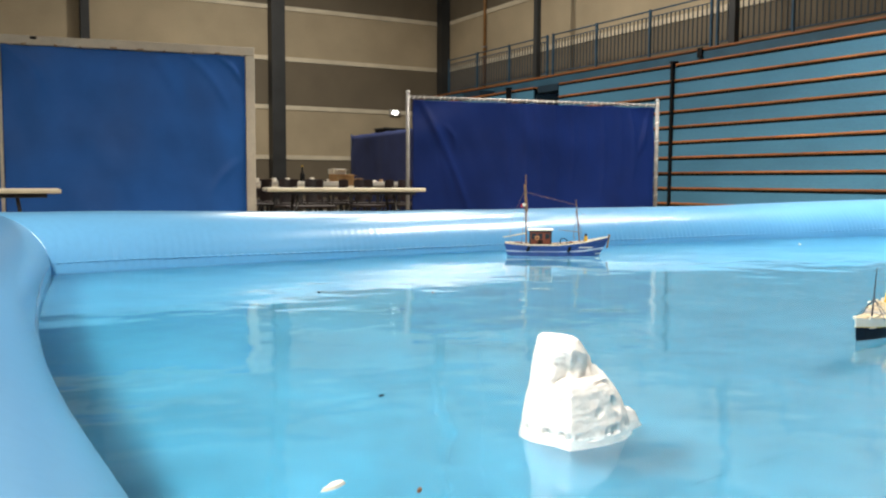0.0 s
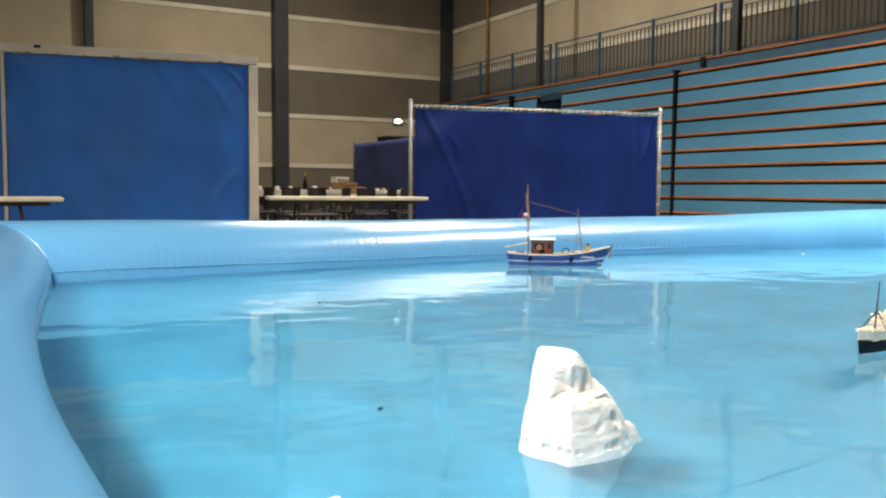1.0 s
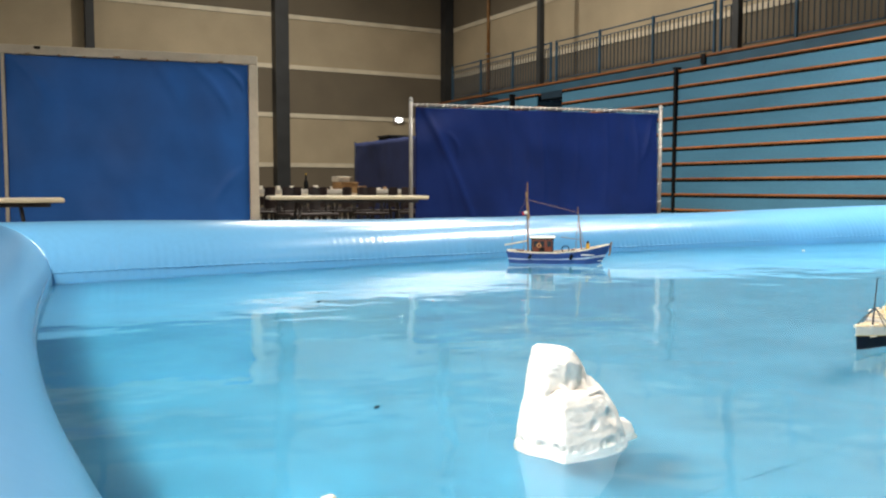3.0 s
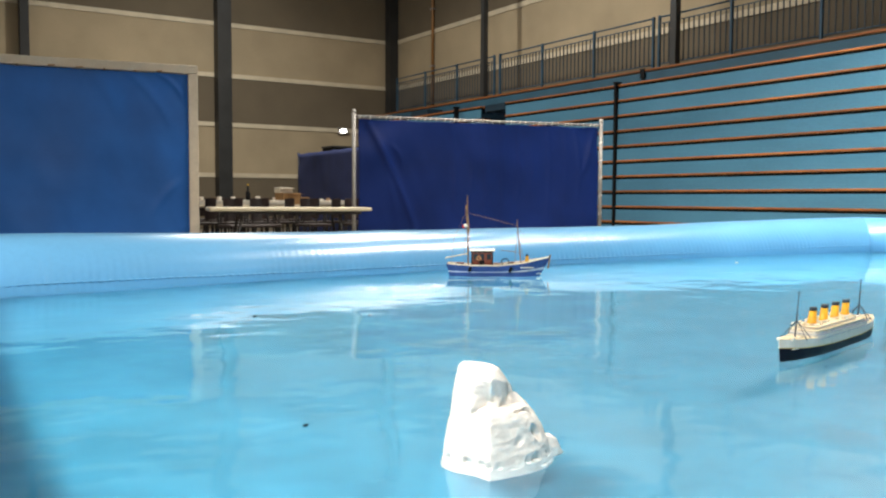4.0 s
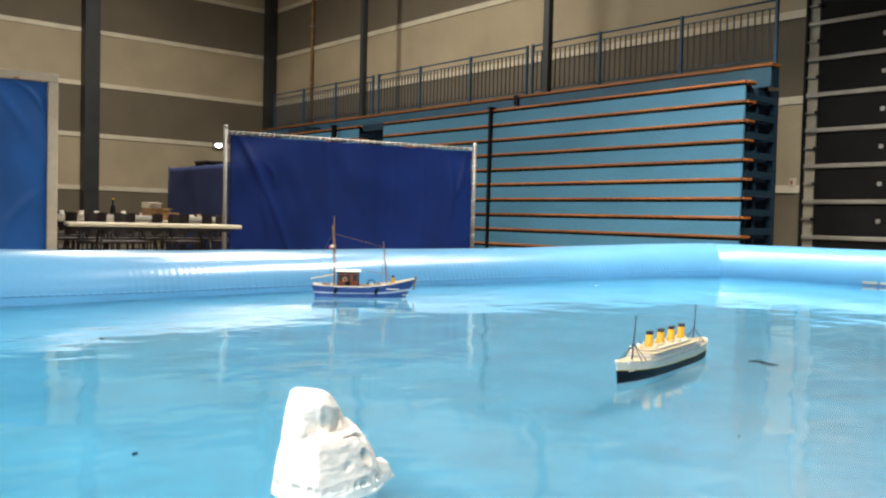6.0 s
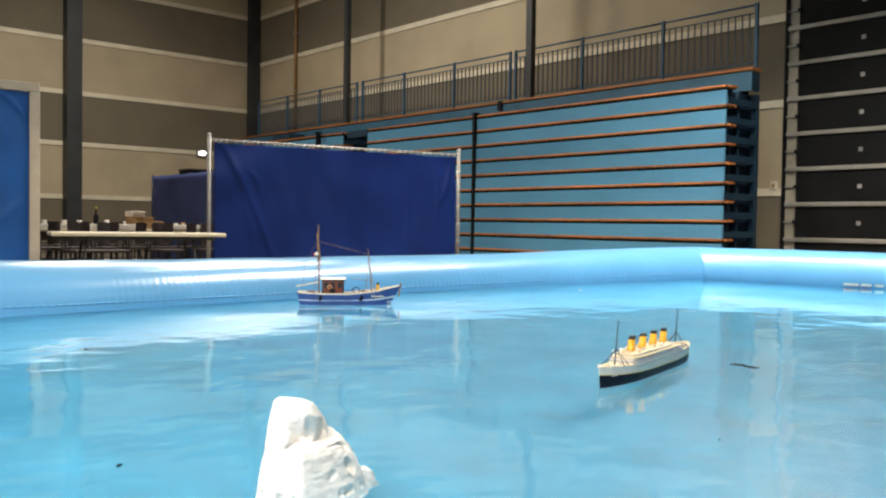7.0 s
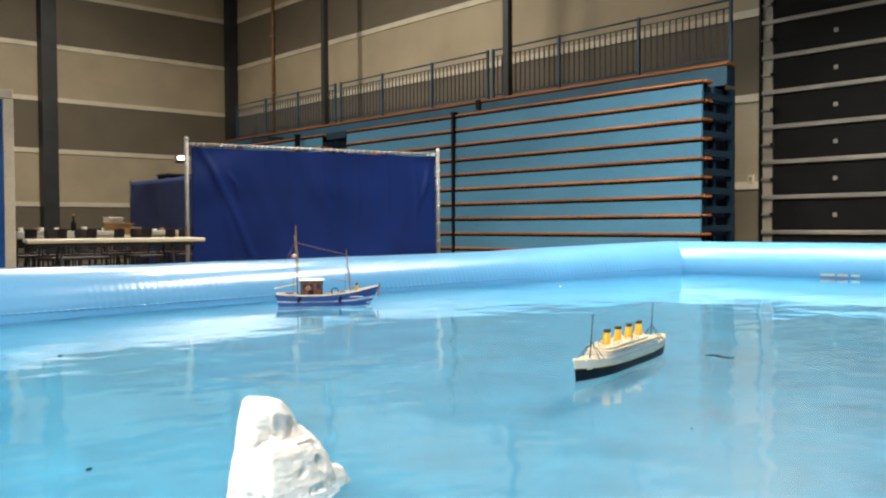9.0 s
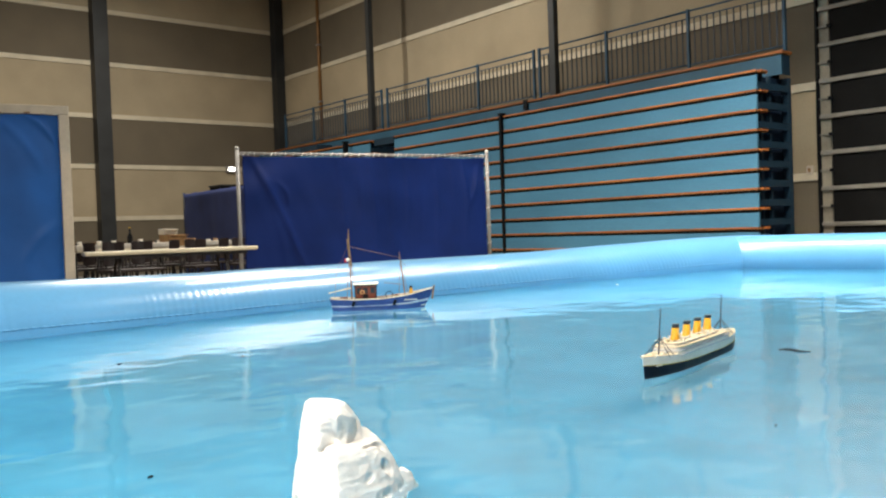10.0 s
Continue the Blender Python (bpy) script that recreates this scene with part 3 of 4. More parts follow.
def carton(m, w, d, h, mat, label):
    ob = empty("carton", label, "box", "cartons on the table", m=m)
    part("carton_body", box(-w / 2, w / 2, -d / 2, d / 2, 0, h, 0.006), mat, ob)
    part("flap", box(-w / 2, w / 2, -d / 2 - 0.07, -d / 2 - 0.003, h - 0.02, h - 0.012), mat, ob)
    part("tape", box(-0.025, 0.025, -d / 2 + 0.01, d / 2 - 0.01, h + 0.001, h + 0.004), M_CLOTH, ob)


carton(pose(5.66, 12.35, 0.74, 0, 0, 12), 0.36, 0.27, 0.20, M_CARD, "open brown cardboard carton on the dining table")
carton(pose(5.58, 12.36, 0.945, 0, 0, 5), 0.24, 0.22, 0.09, M_CLOTH, "flat white carton lying on a brown carton")
carton(pose(5.95, 12.40, 0.74, 0, 0, -20), 0.24, 0.20, 0.13, M_CARD, "small brown cardboard carton on the dining table")
carton(pose(5.05, 12.45, 0.74, 0, 0, 25), 0.22, 0.16, 0.09, M_CLOTH, "small white carton on the dining table")
def cup(m, mat, label, h=0.11):
    ob = empty("cup", label, "cup", "cups on the table", m=m)
    ring = [math.tau * k / 12 for k in range(12)]
    prof = [(0, 0.030), (h, 0.040), (h, 0.036), (0.008, 0.027)]
    part("cup_wall", add_loft(bmesh.new(), [[(r * math.cos(a), r * math.sin(a), z) for a in ring] for z, r in prof]), mat, ob, smooth=True)


rng = random.Random(12)
for i in range(14):
    paper = i % 3 != 1
    cup(pose(4.15 + 0.17 * i + rng.uniform(-0.05, 0.05), 12.2 + rng.uniform(-0.06, 0.3), 0.74), M_CLOTH if paper else M_CARD,
        "white paper cup standing on the dining table" if paper else "brown paper cup standing on the dining table", rng.uniform(0.09, 0.15))
crate = empty("black_crate", "low black plastic crate on the floor beside the table", "crate", m=pose(3.62, 9.75, 0))
part("crate_bottom", box(-0.3, 0.3, -0.2, 0.2, 0.0, 0.02), M_BLACK, crate)
for e in ((-0.3, 0.3, -0.2, -0.18), (-0.3, 0.3, 0.18, 0.2), (-0.3, -0.28, -0.178, 0.178), (0.28, 0.3, -0.178, 0.178)):
    part("crate_side", box(*e, 0.021, 0.36), M_BLACK, crate)

# ---- inflatable pool ----
R = 0.306
PX0, PX1, PY0, PY1 = -0.046, 8.79, -2.9, 3.73  # corners of the tubes' centre lines
BOW = {"left": 0.21, "right": 0.30, "near": 0.34, "far": 0.35}  # how far each side bulges outward under the water's push
WATER_Z = 0.32


def eased(k):
    k = min(1.0, max(0.0, k))
    return k * k * (3 - 2 * k)


def radius(side, s):
    """The tubes swell towards the far corners."""
    if side == "far":
        return R + 0.030 * eased((s - 5.0) / 3.8) + 0.017 * eased((2.6 - s) / 2.6)
    if side == "left":
        return R + 0.017 * eased((s - 1.4) / 2.3)
    return R + (0.030 if side == "right" else 0.0)


def bowed(side, s):
    """How far the side's centre line lies outside its chord at the place s along it."""
    a, b = (PY0, PY1) if side in ("left", "right") else (PX0, PX1)
    return BOW[side] * math.sin(math.pi * min(1.0, max(0.0, (s - a) / (b - a))))


def tube_side(side, seed):
    """One side of the inflated ring, mitred at both ends, with welded-seam puckers."""
    along_x = side in ("near", "far")
    a, b = (PX0, PX1) if along_x else (PY0, PY1)
    fixed = {"left": PX0, "right": PX1, "near": PY0, "far": PY1}[side]
    sign = 1 if side in ("right", "far") else -1
    bm = bmesh.new()
    n, k = int((b - a) / (0.011 if side == "far" else 0.03)), 88 if side == "far" else 48
    rings = []
    for i in range(n + 1):
        ring = []
        u = i / n
        mid = a + (b - a) * u
        r0 = radius(side, mid)
        for j in range(k):
            t = math.tau * j / k
            off, up = r0 * math.cos(t), r0 * math.sin(t)
            s = (a - off) + (b - a + 2 * off) * u
            near = min(s - a, b - s) + r0
            patch = max(0.0, noise.noise((s * 0.9, seed, 4.0)) + 0.35)
            weld = math.sin(s * 125 + 5 * noise.noise((s * 2.3, seed, 0)) + 1.2 * noise.noise((s * 14, seed, 2))) * max(0.1, 0.75 + 1.3 * noise.noise((s * 9, seed, 5)))
            pucker = (0.0030 * math.exp(-((t - 2.92) / 0.09) ** 2) + 0.0024 * math.exp(-((t - 2.60) / 0.25) ** 2)) * weld * patch
            soft = 0.005 * noise.noise((s * 1.6, t * 0.9, seed)) + 0.010 * math.exp(-(near / 0.30) ** 2) * math.sin(t * 9 + s * 8)
            f = 1 + (pucker + soft) / r0
            place = fixed + sign * (off * f + bowed(side, mid))
            z = max(0.004, r0 * 0.985 + up * f)
            ring.append((s, place, z) if along_x else (place, s, z))
        rings.append(ring)
    return add_loft(bm, rings)


pool = empty("inflatable_pool", "large light-blue inflatable vinyl pool filled with water", "pool")
for number, side in enumerate(("far", "near", "left", "right")):
    part("tube_side", tube_side(side, number + 1.0), M_TUBE, pool, smooth=True)


def on_tube(side, s, t, lift=0.0):
    """A place on the skin of a side: s along it, t round it, lift above the skin."""
    along_x = side in ("near", "far")
    fixed = {"left": PX0, "right": PX1, "near": PY0, "far": PY1}[side]
    sign = 1 if side in ("right", "far") else -1
    a, b = (PX0, PX1) if along_x else (PY0, PY1)
    off = radius(side, s) * math.cos(t)
    mid = a + (b - a) * (s - a + off) / (b - a + 2 * off)
    r0 = radius(side, mid)
    place = fixed + sign * ((r0 + lift) * math.cos(t) + bowed(side, mid))
    z = r0 * 0.985 + (r0 + lift) * math.sin(t)
    return Vector((s, place, z) if along_x else (place, s, z))


def seam_bead(side, s0, s1, t):
    """The welded seam: a puckered bead running along the inner side."""
    bm = bmesh.new()
    rings = []
    n = int((s1 - s0) / 0.008)
    for i in range(n + 1):
        s = s0 + (s1 - s0) * i / n
        r = 0.0030 + 0.0016 * math.sin(s * 125 + 3 * noise.noise((s * 3, 1.0, 0)))
        wave = t + 0.012 * noise.noise((s * 2.0, 3.0, 0))
        rings.append([on_tube(side, s, wave + 1.5 * r / R * math.cos(a), r * math.sin(a)) for a in [math.tau * k / 8 for k in range(8)]])
    return add_loft(bm, rings)


for side, s0, s1 in (("far", PX0 + 0.25, PX1 - 0.25), ("left", PY0 + 0.25, PY1 - 0.25)):
    part("seam", seam_bead(side, s0, s1, 2.98), M_TUBE, pool, "welded seam along the tube", True)


def printed_mark(s0, s1, t0, t1):
    bm = bmesh.new()
    n = 6
    rows = [[bm.verts.new(on_tube("right", s0 + (s1 - s0) * i / n, t, 0.008)) for i in range(n + 1)] for t in (t0, t1)]
    for i in range(n):
        bm.faces.new((rows[0][i], rows[0][i + 1], rows[1][i + 1], rows[1][i]))
    bmesh.ops.solidify(bm, geom=list(bm.faces), thickness=0.003)
    return bm


for k, (s0, s1, m) in enumerate(((1.82, 1.96, M_WHITE), (1.70, 1.80, M_WHITE), (1.59, 1.67, M_WHITE))):
    part("printed_mark", printed_mark(s0 - 0.02, s1 - 0.02, 3.05, 3.12), m, pool, "small white printed mark")
part("printed_line", printed_mark(1.68, 1.94, 3.125, 3.14), M_RED, pool, "thin red printed line")


def inside(u, v):
    """A place in the pool from 0..1 across and 0..1 along, between the bowed sides."""
    yy, xx = PY0 + (PY1 - PY0) * v, PX0 + (PX1 - PX0) * u
    x0, x1 = PX0 - bowed("left", yy), PX1 + bowed("right", yy)
    y0, y1 = PY0 - bowed("near", xx), PY1 + bowed("far", xx)
    return x0 + (x1 - x0) * u, y0 + (y1 - y0) * v


def pool_sheet(nx, ny, height, under=None):
    bm = bmesh.new()
    grid = []
    for j in range(ny + 1):
        row = []
        for i in range(nx + 1):
            x, y = inside(i / nx, j / ny)
            row.append(bm.verts.new((x, y, height(x, y))))
        grid.append(row)
    for j in range(ny):
        for i in range(nx):
            bm.faces.new((grid[j][i], grid[j][i + 1], grid[j + 1][i + 1], grid[j + 1][i]))
    if under is not None:
        r = bmesh.ops.extrude_face_region(bm, geom=list(bm.faces))
        for v in r["geom"]:
            if isinstance(v, bmesh.types.BMVert):
                v.co.z = under
    return bm


part("pool_floor", pool_sheet(150, 90, lambda x, y: 0.012 + 0.006 * noise.noise((x * 1.3, y * 1.3, 0)) + 0.003 * noise.noise((x * 5, y * 4, 2)), 0.001),
     M_POOLFLOOR, pool, "blue vinyl pool floor with faint creases", True)


def crease(points, width):
    bm = bmesh.new()
    rings = []
    for i, (x, y) in enumerate(points):
        w = width * (0.5 + 0.5 * math.sin(math.pi * (i + 0.5) / len(points))) * min(1.0, 0.25 + 1.6 * abs(noise.noise((i * 0.37, width * 900, 0))))
        rings.append([(x, y - w, 0.014), (x, y + w, 0.014), (x, y, 0.0147)])
    return add_loft(bm, rings)


def wobble(x0, y0, x1, y1, seed, n=40, amp=0.02):
    return [(x0 + (x1 - x0) * i / n + amp * noise.noise((i * 0.3, seed, 0)), y0 + (y1 - y0) * i / n + amp * noise.noise((i * 0.25, seed, 5))) for i in range(n + 1)]


for c in ((1.15, -0.46, 2.15, -0.40, 1, 0.0036), (2.17, -0.40, 2.95, -0.395, 3, 0.0030), (3.1, -0.38, 3.9, -0.31, 5, 0.0020), (2.15, -0.2, 2.45, 0.25, 4, 0.0016), (5.4, 0.3, 6.8, 0.9, 6, 0.003)):
    part("crease", crease(wobble(*c[:5]), c[5]), M_CREASE_SHADE, pool)

water = part("water", pool_sheet(60, 40, lambda x, y: WATER_Z), M_WATER, None, "", True)
water.visible_shadow = False
tagged(water, "clear rippled water filling the blue pool", "water", kind="structure")


# ---- floating iceberg ----
def lump(bm, rings, seed, power, seg=150, layers=110, rough=1.0, notch=False):
    """Stacked uneven rings: height, left, right, front and back edge."""
    loops = []
    for i in range(layers + 1):
        h = rings[0][0] + (rings[-1][0] - rings[0][0]) * i / layers
        x0, x1, y0, y1 = (lerp_table([(r[0], r[q]) for r in rings], h) for q in (1, 2, 3, 4))
        loop = []
        for j in range(seg):
            t = math.tau * j / seg
            c, s = math.cos(t), math.sin(t)
            px, py = math.copysign(abs(c) ** power, c), math.copysign(abs(s) ** power, s)
            p = Vector(((x0 + x1) / 2 + (x1 - x0) / 2 * px, (y0 + y1) / 2 + (y1 - y0) / 2 * py, h))
            d = 0.0035 * noise.noise(Vector((p.x, p.y, p.z * 0.8)) * 22 + Vector((seed, 0, 0))) + 0.0022 * noise.noise(p * 60) + 0.0012 * noise.noise(p * 130)
            d *= 1.0 if px > -0.4 else 0.8
            pit = noise.noise(p * 27 + Vector((9, seed, 3)))
            d -= 0.070 * max(0.0, pit - 0.30) * (1 if py < 0.2 and px > 0.0 and h < 0.105 else 0.12)
            if notch:  # an overhung hollow in one half of the face, above the ledge
                side = min(1.0, max(0.0, (p.x + 0.036 + 0.012 * noise.noise((h * 45, 2.0, 0)) + 0.006 * noise.noise((h * 110, 5.0, 0))) / 0.022)) * (1.0 if py < 0 else 0.0)
                fall = min(1.0, max(0.0, (0.170 + 0.010 * noise.noise((p.x * 60, 1.0, 0)) - h) / 0.055))
                p.y += (0.056 + 0.016 * noise.noise(p * 48)) * side * fall * (1 if h > 0.100 else 0)
                p.x -= 0.010 * fall * side * max(0.0, px)
            p.y = 0.62 * p.y + 0.70 * max(0.0, p.x) + 0.45 * max(0.0, -p.x) - 0.012  # a wedge with its edge towards the pool's corner
            d -= 0.045 * max(0.0, 1 - abs(h) / 0.013) * max(0.0, noise.noise(Vector((p.x, p.y, 0)) * 95))
            loop.append((p.x + rough * d * px, p.y + rough * d * py, h + rough * 0.6 * d))
        loops.append(loop)
    add_loft(bm, loops)


bm = bmesh.new()
lump(bm, [(-0.07, -0.106, 0.050, -0.098, 0.09), (0.0, -0.102, 0.048, -0.094, 0.08), (0.06, -0.093, 0.046, -0.086, 0.07), (0.112, -0.084, 0.042, -0.078, 0.055), (0.124, -0.082, 0.042, -0.075, 0.052),
          (0.150, -0.078, 0.036, -0.068, 0.05), (0.170, -0.075, 0.026, -0.058, 0.045), (0.190, -0.070, 0.014, -0.040, 0.038), (0.1975, -0.060, 0.002, -0.018, 0.028)], 1.0, 0.50, rough=0.6, notch=True)
lump(bm, [(-0.07, -0.050, 0.130, -0.122, 0.085), (0.0, -0.050, 0.124, -0.118, 0.08), (0.030, -0.050, 0.115, -0.112, 0.075), (0.060, -0.050, 0.103, -0.104, 0.07),
          (0.085, -0.048, 0.088, -0.097, 0.062), (0.098, -0.046, 0.078, -0.090, 0.055), (0.106, -0.042, 0.070, -0.080, 0.045), (0.111, -0.030, 0.058, -0.056, 0.03)], 4.0, 0.8, rough=0.65)
lump(bm, [(0.03, -0.040, 0.110, -0.030, 0.060), (0.085, -0.040, 0.086, -0.020, 0.055), (0.110, -0.040, 0.070, -0.010, 0.048), (0.128, -0.040, 0.052, 0.004, 0.044), (0.136, -0.040, 0.036, 0.016, 0.04)], 6.0, 0.7, 90, 50, 0.6)
lump(bm, [(-0.05, 0.060, 0.150, -0.030, 0.056), (0.004, 0.066, 0.144, -0.024, 0.052), (0.018, 0.072, 0.136, -0.016, 0.046), (0.030, 0.080, 0.124, -0.010, 0.04)], 7.0, 0.9, 70, 40, 0.7)
ice = part("iceberg", bm, M_ICE, None, "", True)
ice.matrix_world = pose(0.957, -0.312, WATER_Z, 0, 0, -38) @ Matrix.Diagonal((1, 1, 0.98, 1))
tagged(ice, "white carved foam iceberg floating in the pool", "iceberg")


# ---- ocean liner model ----
def liner():
    """Bow along -x, origin amidships at the waterline."""
    ob = empty("model_ocean_liner", "model ocean liner with black hull and four yellow funnels, floating", "model ship")
    L, B = 0.92, 0.054
    plan = [(0.0, 0.02), (0.04, 0.28), (0.12, 0.62), (0.25, 0.94), (0.4, 1.0), (0.7, 1.0), (0.85, 0.86), (0.94, 0.60), (1.0, 0.22)]
    sheer = [(0.0, 0.088), (0.15, 0.076), (0.4, 0.066), (0.7, 0.066), (0.9, 0.074), (1.0, 0.082)]

    def strip(lo, hi, grow=0.0, seg=46):
        bm = bmesh.new()
        rings = []
        for i in range(seg + 1):
            u = i / seg
            w = B * lerp_table(plan, u) + grow * min(1.0, 12 * min(u, 1 - u))
            top = lerp_table(sheer, u)
            za, zb = (lo(top), hi(top))
            fa = 0.90 if lo(top) < 0 else 0.97 + 0.03 * za / max(top, 0.01)
            x = -L / 2 + L * u
            xa = x + (0.010 if u < 0.5 else -0.03) * (1 - za / top) * abs(2 * u - 1) ** 4
            xb = x + (0.010 if u < 0.5 else -0.03) * (1 - zb / top) * abs(2 * u - 1) ** 4
            rings.append([(xa, -w * fa, za), (xb, -w, zb), (xb, w, zb), (xa, w * fa, za)])
        return add_loft(bm, rings)

    paint = lambda t: t * 0.56 * (t / 0.088) ** 0.9  # the black paint follows the sheer
    part("hull", strip(lambda t: -0.045, paint), M_HULL_BLACK, ob, "black lower hull")
    part("gold_line", strip(lambda t: paint(t) + 0.0002, lambda t: paint(t) + 0.0028, 0.0008), M_GOLD, ob)
    part("upper_hull", strip(lambda t: paint(t) + 0.003, lambda t: t * 0.985), M_WHITE, ob, "white upper hull")
    part("deck", strip(lambda t: t * 0.987, lambda t: t * 1.02, -0.002), M_DECK, ob)

    def tier(x0, x1, w, z0, z1, mat, name, r=0.02):
        bm = bmesh.new()
        rings = []
        for z in (z0, z1):
            ring = []
            for k in range(28):
                t = math.tau * k / 28
                c, s = math.cos(t), math.sin(t)
                ring.append(((x0 + x1) / 2 + (x1 - x0) / 2 * math.copysign(abs(c) ** 0.25, c), w * math.copysign(abs(s) ** 0.35, s), z))
            rings.append(ring)
        return part(name, add_loft(bm, rings), mat, ob)

    tier(-0.27, 0.285, 0.0535, 0.066, 0.083, M_WHITE, "lower_deckhouse")
    tier(-0.272, 0.287, 0.0540, 0.0832, 0.0856, M_STRIPE, "deck_line")
    tier(-0.26, 0.25, 0.050, 0.0858, 0.098, M_WHITE, "middle_deckhouse")
    tier(-0.262, 0.252, 0.0515, 0.0982, 0.101, M_DECK, "promenade")
    tier(-0.24, 0.20, 0.036, 0.1012, 0.112, M_WHITE, "upper_deckhouse")
    tier(-0.245, 0.205, 0.038, 0.1122, 0.1145, M_DECK, "boat_deck")
    tier(-0.41, -0.37, 0.012, 0.0775, 0.088, M_DECK, "forward_hatch")
    tier(0.32, 0.385, 0.030, 0.069, 0.082, M_WHITE, "poop_house")
    tier(0.322, 0.383, 0.031, 0.0822, 0.085, M_DECK, "poop_deck")
    for s in (-1, 1):
        for k in range(34):
            x = -0.245 + k * 0.0150
            part("window", box(x, x + 0.007, min(s * 0.0495, s * 0.0506), max(s * 0.0495, s * 0.0506), 0.089, 0.0945), M_STRIPE, ob)
        part("hull_line", box(-0.26, 0.27, min(s * 0.0530, s * 0.0548), max(s * 0.0530, s * 0.0548), 0.0655, 0.0680), M_STRIPE, ob)
        for k in range(7):
            x = -0.21 + k * 0.062
            bmb = bmesh.new()
            bmesh.ops.create_uvsphere(bmb, u_segments=10, v_segments=6, radius=1, matrix=Matrix.Translation((x, s * 0.045, 0.1175)) @ Matrix.Diagonal((0.018, 0.005, 0.005, 1)))
            part("lifeboat", bmb, M_WHITE, ob)
        mark = [(-L / 2 + L * u, s * (B * lerp_table(plan, u) * 0.985 + 0.0008), 0.041) for u in (0.062, 0.095)]
        part("nameplate", rod(*mark, 0.0022, seg=6), M_WHITE, ob)
    for k in range(4):
        x = -0.175 + 0.113 * k
        bmf = bmesh.new()
        loops = []
        for z, r in ((0.113, 0.0175), (0.128, 0.0155), (0.174, 0.0130)):
            loops.append([(x + (z - 0.113) * 0.18 + 1.15 * r * math.cos(q), r * 0.85 * math.sin(q), z) for q in [math.tau * i / 18 for i in range(18)]])
        f = part("funnel", add_loft(bmf, loops), M_FUNNEL, ob, "yellow funnel with black top", True)
        bmf = bmesh.new()
        loops = [[(x + (z - 0.113) * 0.18 + 1.15 * r * math.cos(q), r * 0.85 * math.sin(q), z) for q in [math.tau * i / 18 for i in range(18)]] for z, r in ((0.1742, 0.0132), (0.190, 0.0138))]
        part("funnel_top", add_loft(bmf, loops), M_MASTDARK, f, "black funnel top", True)
        part("funnel_base", box(x - 0.026, x + 0.026, -0.018, 0.018, 0.1146, 0.119, 0.002), M_WHITE, f)
    tops = []
    for x, lean, zb in ((-0.325, 0.028, 0.074), (0.315, 0.030, 0.072)):
        top = (x + lean, 0, 0.275)
        tops.append(top)
        mast = part("mast", rod((x, 0, zb), top, 0.0030, 0.0014, 8), M_MASTDARK, ob)
        mid = (x + lean * 0.5, 0, 0.150)
        for dx, sy in ((0.028, -1), (0.028, 1), (-0.012, -1), (-0.012, 1)):
            part("shroud", rod((x + dx, sy * 0.040, zb), mid, 0.0016, 0.0012, 6), M_MASTDARK, mast)
        part("yard", rod((top[0], -0.010, top[2] - 0.008), (top[0], 0.010, top[2] - 0.008), 0.0012, seg=6), M_MASTDARK, mast)
    a, b = Vector(tops[0]), Vector(tops[1])
    pts = [a.lerp(b, i / 12) - Vector((0, 0, 0.018 * math.sin(math.pi * i / 12))) for i in range(13)]
    bma = bmesh.new()
    for p, q in zip(pts, pts[1:]):
        add_rod(bma, p, q, 0.0008, seg=5)
    part("aerial_wire", bma, M_MASTDARK, ob)
    rl = random.Random(2)
    for k in range(64):
        x = rl.choice([-1, 1]) * rl.uniform(0.29, 0.43) if k < 20 else rl.uniform(-0.22, 0.2)
        z = 0.078 if k < 20 else 0.1146
        w = 0.006 + 0.006 * rl.random()
        yy = rl.uniform(-0.022, 0.022) if k < 20 else rl.uniform(-0.034, 0.034)
        part("deck_fitting", box(x - w, x + w, yy - 0.003, yy + 0.003, z, z + 0.006 + 0.006 * rl.random(), 0.001), M_DECK if k % 3 else M_WHITE, ob)
    part("rudder", box(L / 2 - 0.05, L / 2 - 0.02, -0.003, 0.003, -0.05, 0.012), M_MASTDARK, ob)
    return ob


ship = liner()
ship.matrix_world = pose(2.835, 0.165, WATER_Z, 0, 0, 14.2) @ Matrix.Diagonal((1, 1.12, 0.80, 1))


